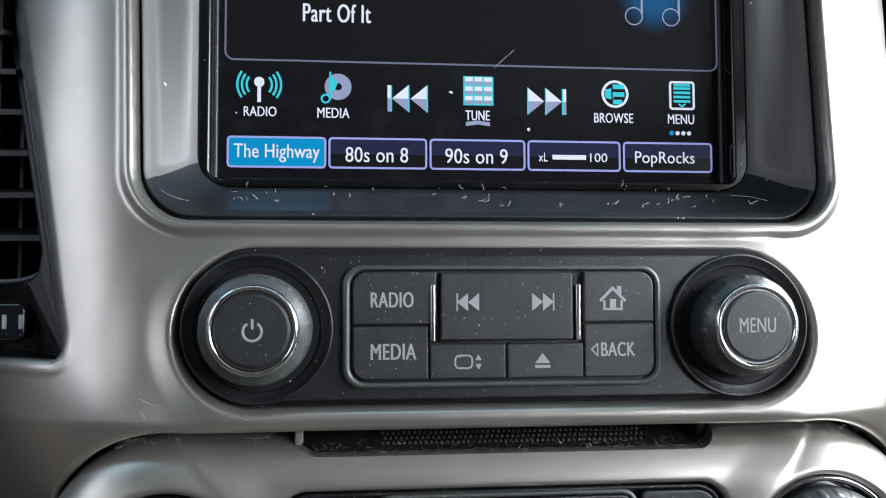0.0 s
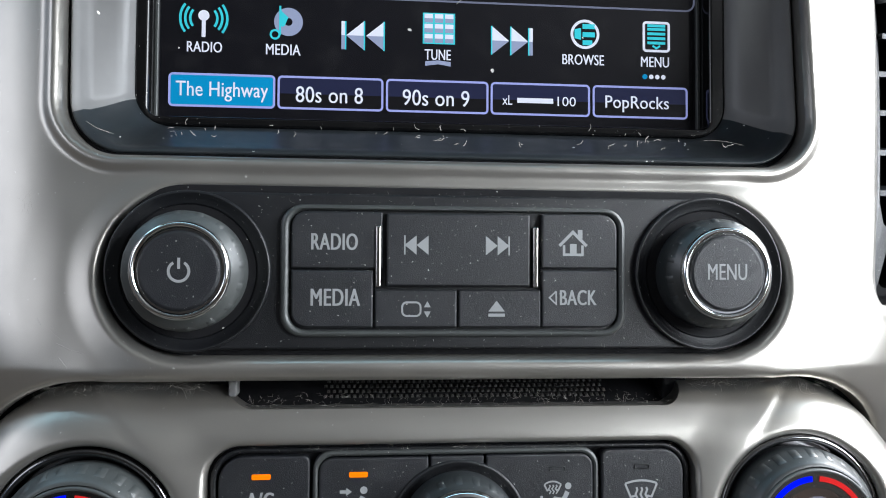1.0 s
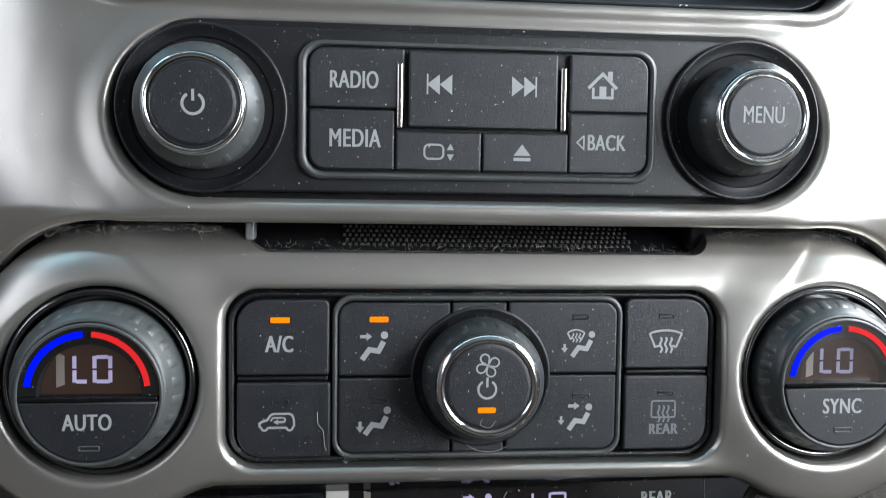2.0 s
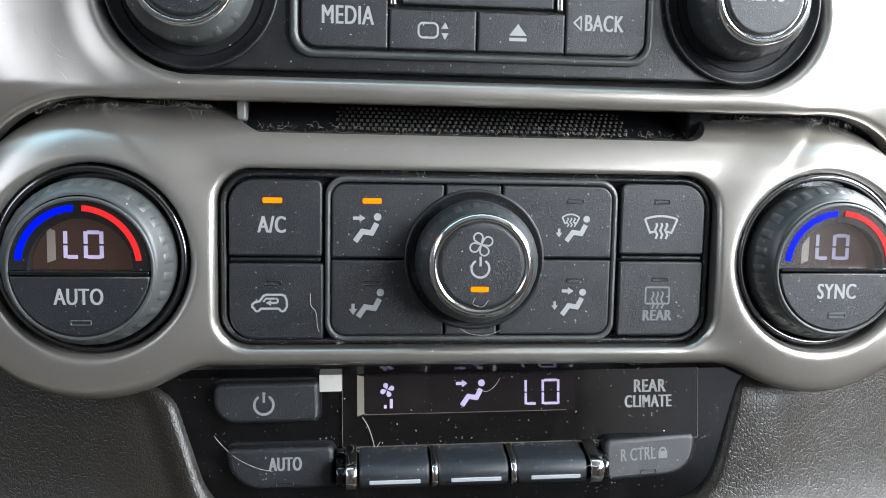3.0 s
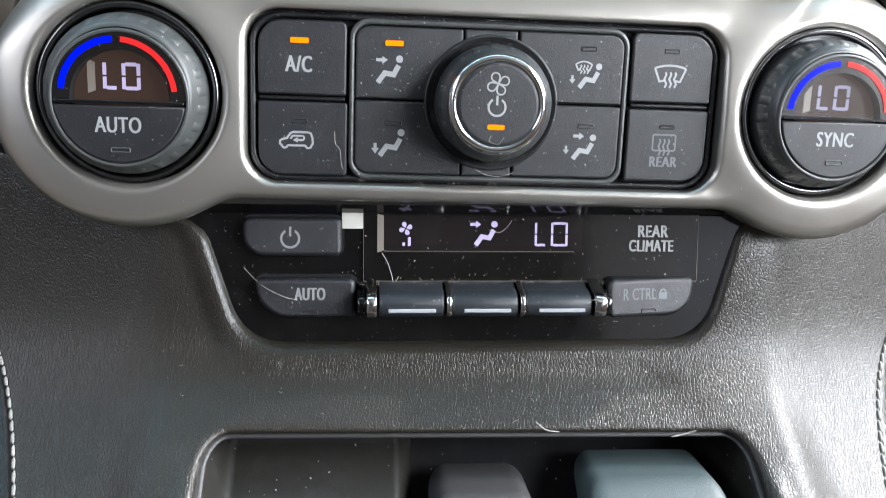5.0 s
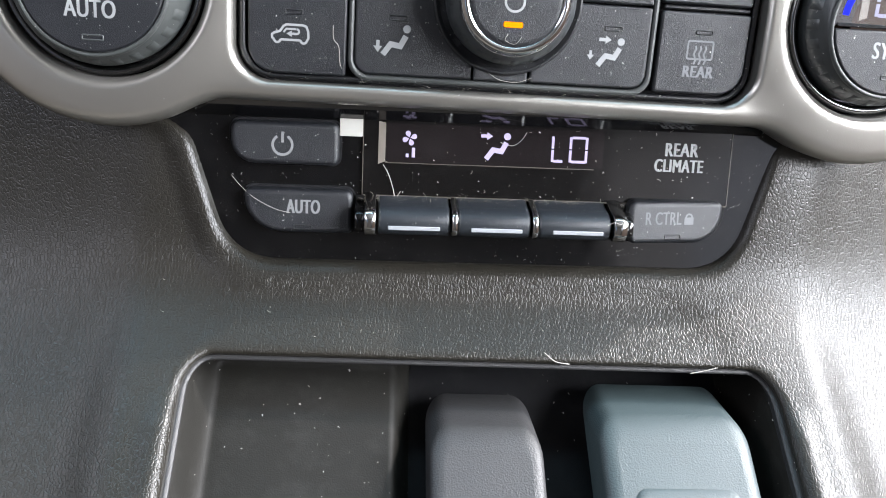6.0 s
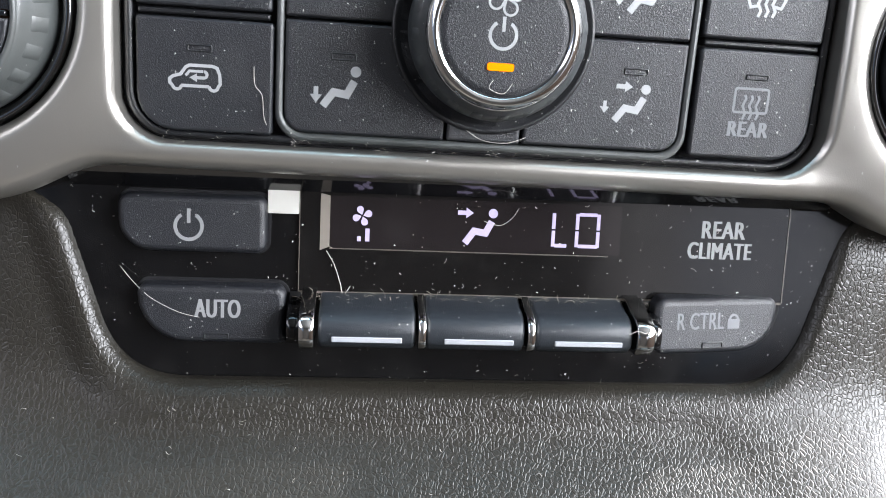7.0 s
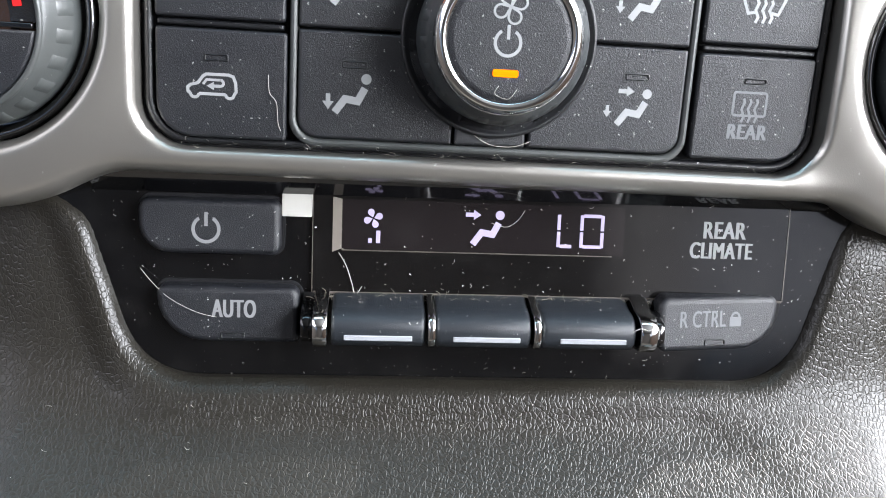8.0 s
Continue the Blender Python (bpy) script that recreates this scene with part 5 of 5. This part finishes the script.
sticker.matrix_world = DASH @ Matrix.Translation((-0.0395, 0.004, -0.034)) @ Matrix.Rotation(-TILT, 4, "Y")
part("paper", pad(rrect(-42.7, -36.3, -36.2, -26.5, 0.3, 3), 3.2, 0.9, 0.1, lambda x, z: (z + 50) * 0.1, seg=2), TAPE, sticker)

rng = random.Random(7)


def fibre(label, points, r):
    t = thing("fibre", *points[0], label, "lint fibre", "loose fibres")
    part("strand", strand(points, r * 0.8), FIBRE, t)


fibre("curved pale fibre lying across the auto button", [(-72.5, 3.0, -48.6), (-69.5, 1.5, -51.5), (-65.5, -0.6, -54.2), (-60, -1.2, -56.8), (-55.5, -1.4, -57.8)], 0.085)
fibre("thin kinked fibre on the display cover", [(-30.2, 3.6, -43.6), (-28.4, 3.0, -46.5), (-27.0, 2.9, -50.5), (-26.2, 2.9, -53.0), (-24.8, 2.9, -51.0)], 0.12)
fibre("thin fibre on the display cover", [(3.0, 4.3, -35.8), (6.5, 4.4, -36.6), (9.0, 4.4, -35.0), (10.5, 4.6, -32.6)], 0.1)
fibre("thin fibre on the recirculation button", [(-45.0, -2.9, -6.0), (-44.8, -2.9, -9.5), (-43.4, -2.9, -11.5), (-43.0, -2.9, -15.5), (-42.4, -2.9, -17.2)], 0.1)
fibre("thin looped fibre under the fan knob", [(-4, -3.0, -15.2), (0, -3.1, -17.6), (5, -3.2, -18.0), (9, -3.2, -16.6)], 0.1)
fibre("short fibre on the fan knob cap", [(-0.6, -17.3, -5.0), (-1.2, -17.3, -6.6), (1.4, -17.3, -7.4), (3.0, -17.3, -5.4)], 0.07)
fibre("kinked fibre caught on the chrome divider", [(33.0, -10.4, -55.2), (34.6, -10.8, -54.2), (36.4, -10.9, -54.6), (38.2, -10.9, -53.8), (38.6, -10.9, -56.4)], 0.12)
fibre("pale fibre on the lower edge of the leather", [(16.4, -19.4, -90.0), (19.4, -21.6, -91.8), (23.4, -22.2, -92.2)], 0.2)
fibre("curved pale fibre by the tray", [(58.5, -20.8, -94.6), (62.5, -21.0, -93.6), (66.0, -21.4, -92.3)], 0.2)


fibre("pale fibre on the screen glass", [(5.9, SY - 0.7, 174.3), (9.6, SY - 0.8, 178.0), (13.9, SY - 0.7, 181.8)], 0.16)
fibre("thin fibre in the corner of the screen housing", [(-108.5, 9.0, 121.6), (-105.5, 10.5, 119.8), (-101.5, 13.0, 118.6)], 0.07)
fibre("thin fibre on the screen housing ledge", [(88.0, 28.0, 123.4), (94.0, 25.0, 122.8), (99.5, 22.0, 121.0)], 0.1)


def wear(name, label, marks, material):
    """Fine scratches or chips lying on the silver trim: (x, z, x, z, radius) each."""
    bms = []
    for x0, z0, x1, z1, r in marks:
        pts = []
        for k in range(5):
            x, z = x0 + (x1 - x0) * k / 4, z0 + (z1 - z0) * k / 4
            d = max(0.0, float(-upper_inside(np.float64(x), np.float64(z))))
            pts.append((x, float(upper_depth(np.float64(x), np.float64(z), d)), z))
        bms.append(tube(pts, r, 4))
    return solid(name, merge(bms), material, label, "paint wear", "stuff")


wear("scratches", "fine pale scratches in the silver paint", ((-117.6, 64.4, -116.2, 61.9, 0.10), (-111.9, 57.4, -107.2, 55.2, 0.10), (-107.0, 55.4, -103.6, 54.3, 0.07),
     (-110.9, 53.4, -108.5, 50.6, 0.08), (-114.4, 61.5, -110.1, 57.9, 0.05), (-113.5, 63.0, -112.8, 60.8, 0.06)), FIBRE)
wear("scuff_mark", "pale scuff marks on the silver paint below the vent", tuple(
    (-124 + rng.gauss(0, 1.8), 96 + rng.gauss(0, 3.2), -124 + rng.gauss(0, 1.8), 96 + rng.gauss(0, 3.2), rng.uniform(0.02, 0.04)) for k in range(8)), FIBRE)
CHIPS = ((133.6, 162.0), (137.3, 160.7), (139.3, 161.9), (141.8, 157.7), (145.1, 157.4), (147.6, 154.7), (148.8, 152.7), (149.7, 147.4))
wear("paint_chips", "small grey chips in the silver paint beside the vent", tuple(
    (x + rng.uniform(-0.6, 0.6), z + rng.uniform(-0.5, 0.5), x + rng.uniform(-1.0, 1.0), z + rng.uniform(-0.7, 0.7), rng.uniform(0.08, 0.2))
    for x, z in CHIPS + ((127.9, 80.5), (128.2, 77.5), (127.6, 75.5), (128.6, 73.5)) for k in range(3)), FLUFF)


def lint(label, count, place, length, r, material=FIBRE):
    """Scattered short curled fibres."""
    bms = []
    for k in range(count):
        x, y, z = place()
        a, l = rng.uniform(0, 6.283), length * rng.uniform(0.4, 1.3)
        b = a + rng.uniform(-1.2, 1.2)
        pts = [(x, y, z), (x + math.cos(a) * l * 0.5, y - 0.15, z + math.sin(a) * l * 0.5), (x + math.cos(a) * l * 0.5 + math.cos(b) * l * 0.5, y, z + math.sin(a) * l * 0.5 + math.sin(b) * l * 0.5)]
        bms.append(strand(pts, r * rng.uniform(0.6, 1.3)))
    ob = solid("lint", merge(bms), material, label, "lint", "stuff")
    return ob


def on_slot():
    x = rng.uniform(-64, 66)
    y = rng.choice((rng.uniform(0, 6), rng.uniform(5, 12)))
    return x, y, 38.4 + y * 0.19 + rng.uniform(0, 0.5)


lint("grey fluff and fibres along the dusty slot", 190, on_slot, 1.9, 0.025)


def on_gap():
    x = rng.choice((-1, 1)) * rng.uniform(72, 118)
    z = 45.6 - max(0, abs(x) - 105) ** 2 * 0.012
    return x, rng.uniform(0.5, 4.0), z - rng.uniform(-0.2, 2.0)


lint("fine fibres along the gap between the trims", 300, on_gap, 2.0, 0.02)
lint("long fine hairs caught in the gap between the trims", 34, on_gap, 6.5, 0.028)


def on_leather():
    x, z = rng.uniform(-95, 95), -rng.uniform(74.5, 92)
    d = max(0.0, float(-console_inside(np.float64(x), np.float64(z))))
    return x, float(console_depth(np.float64(x), np.float64(z), d)) - 0.05, z


lint("pale flecks and short fibres on the leather", 70, on_leather, 1.3, 0.035)


def on_frame():
    x = rng.uniform(-66, 66)
    return x, -2.0 + rng.uniform(-0.3, 0.4), rng.choice((27.6, -20.6)) + rng.uniform(-0.8, 0.8)


lint("fine fibres along the climate panel rim", 90, on_frame, 1.8, 0.028)


def on_rockers():
    x = rng.uniform(-36, 40)
    return x, 1.2 + rng.uniform(-1.4, 0.6), -52.4 + x * TILT + rng.uniform(-0.5, 0.3)


lint("dust and fibres caught above the rocker switches", 90, on_rockers, 1.6, 0.035, FLUFF)


def on_panel_edge():
    x = rng.uniform(-68, 66)
    return x, 1.4 + rng.uniform(-0.4, 0.3), -72.6 + x * TILT + rng.uniform(-0.6, 0.6)


lint("dust along the lower edge of the gloss panel", 70, on_panel_edge, 0.8, 0.04, FLUFF)


def on_button_frame():
    x = rng.uniform(-50, 50)
    return x, -1.3, rng.choice((97.6, 98.6, 56.4, 100.2)) + rng.uniform(-0.5, 0.5)


lint("specks along the radio button surround", 60, on_button_frame, 0.9, 0.03)


def on_rear():
    x = rng.uniform(-34, 70)
    z = rng.choice((-53.4, -53.6, rng.uniform(-72, -30)))
    return x, 2.6 + (z + 50) * 0.1, z + x * TILT


lint("lint along the display cover edge", 90, on_rear, 1.1, 0.035)


def on_screen():
    x = rng.uniform(-95, 95)
    k = rng.random() ** 0.6
    return x, 46 - 36 * k, 129.5 - 12.5 * k + 0.5


lint("fluff specks on the screen housing ledge", 46, on_screen, 2.2, 0.11)

# ---- dashboard body, added shading brow and plain cabin that closes the place ----


def block(name, x0, x1, y0, y1, z0, z1, material, label, category, bevel=0.0):
    bm = box_bm(x0, x1, y0, y1, z0, z1)
    if bevel:
        bmesh.ops.bevel(bm, geom=bm.edges[:], offset=bevel, segments=3, affect="EDGES")
    me = bpy.data.meshes.new(name)
    bm.to_mesh(me)
    bm.free()
    ob = new(name, me)
    me.materials.append(material)
    return tagged(ob, label, category, "", "structure")


solid("dashboard_body", box_bm(-0.79, 0.79, 0.10, 0.60, -0.42, 0.268), DARK, "dark dashboard body behind the centre stack", "dashboard")
# Unseen brow, added to keep overhead light off the screen ledge.
solid("added_shade_brow", box_bm(-0.20, 0.20, -0.022, 0.10, 0.270, 0.282), DARK, "unseen plain brow added to shade the screen recess", "dashboard")
solid("console_core", box_bm(-0.172, 0.172, 0.045, 0.10, -0.20, 0.06), DARK, "dark core behind the leather console", "dashboard")
W = 0.82
block("floor", -W, W, -1.95, 0.9, 0.30, 0.34, CARPET, "plain tan cabin floor carpet", "floor")
block("ceiling", -W, W, -1.95, 0.06, 1.74, 1.78, CLOTH, "grey cloth headliner", "ceiling")
block("wall_back", -W, W, -1.95, -1.91, 0.34, 1.74, SEAT, "dark cloth rear wall of the cabin", "wall")
for s, nm, lining, hue in ((-1, "west", SEAT, "dark"), (1, "east", CABIN, "brown")):
    a, b = sorted((s * W, s * (W + 0.05)))
    block("wall_" + nm, a, b, -1.95, 0.9, 0.30, 1.16, lining, hue + " door lining", "wall")
    block("wall_top_" + nm, a, b, -1.95, -0.26, 1.62, 1.78, CLOTH, "grey roof rail", "wall")
    block("wall_pillar_" + nm, a, b, -1.20, -0.92, 1.16, 1.62, CLOTH, "grey door pillar", "wall")
block("ground", -400, 400, -400, 400, -0.06, 0.0, surface("grey_asphalt", (0.06, 0.06, 0.06), 0.9, mottle_scale=3, grain=0.3, grain_scale=200), "plain asphalt ground", "ground")
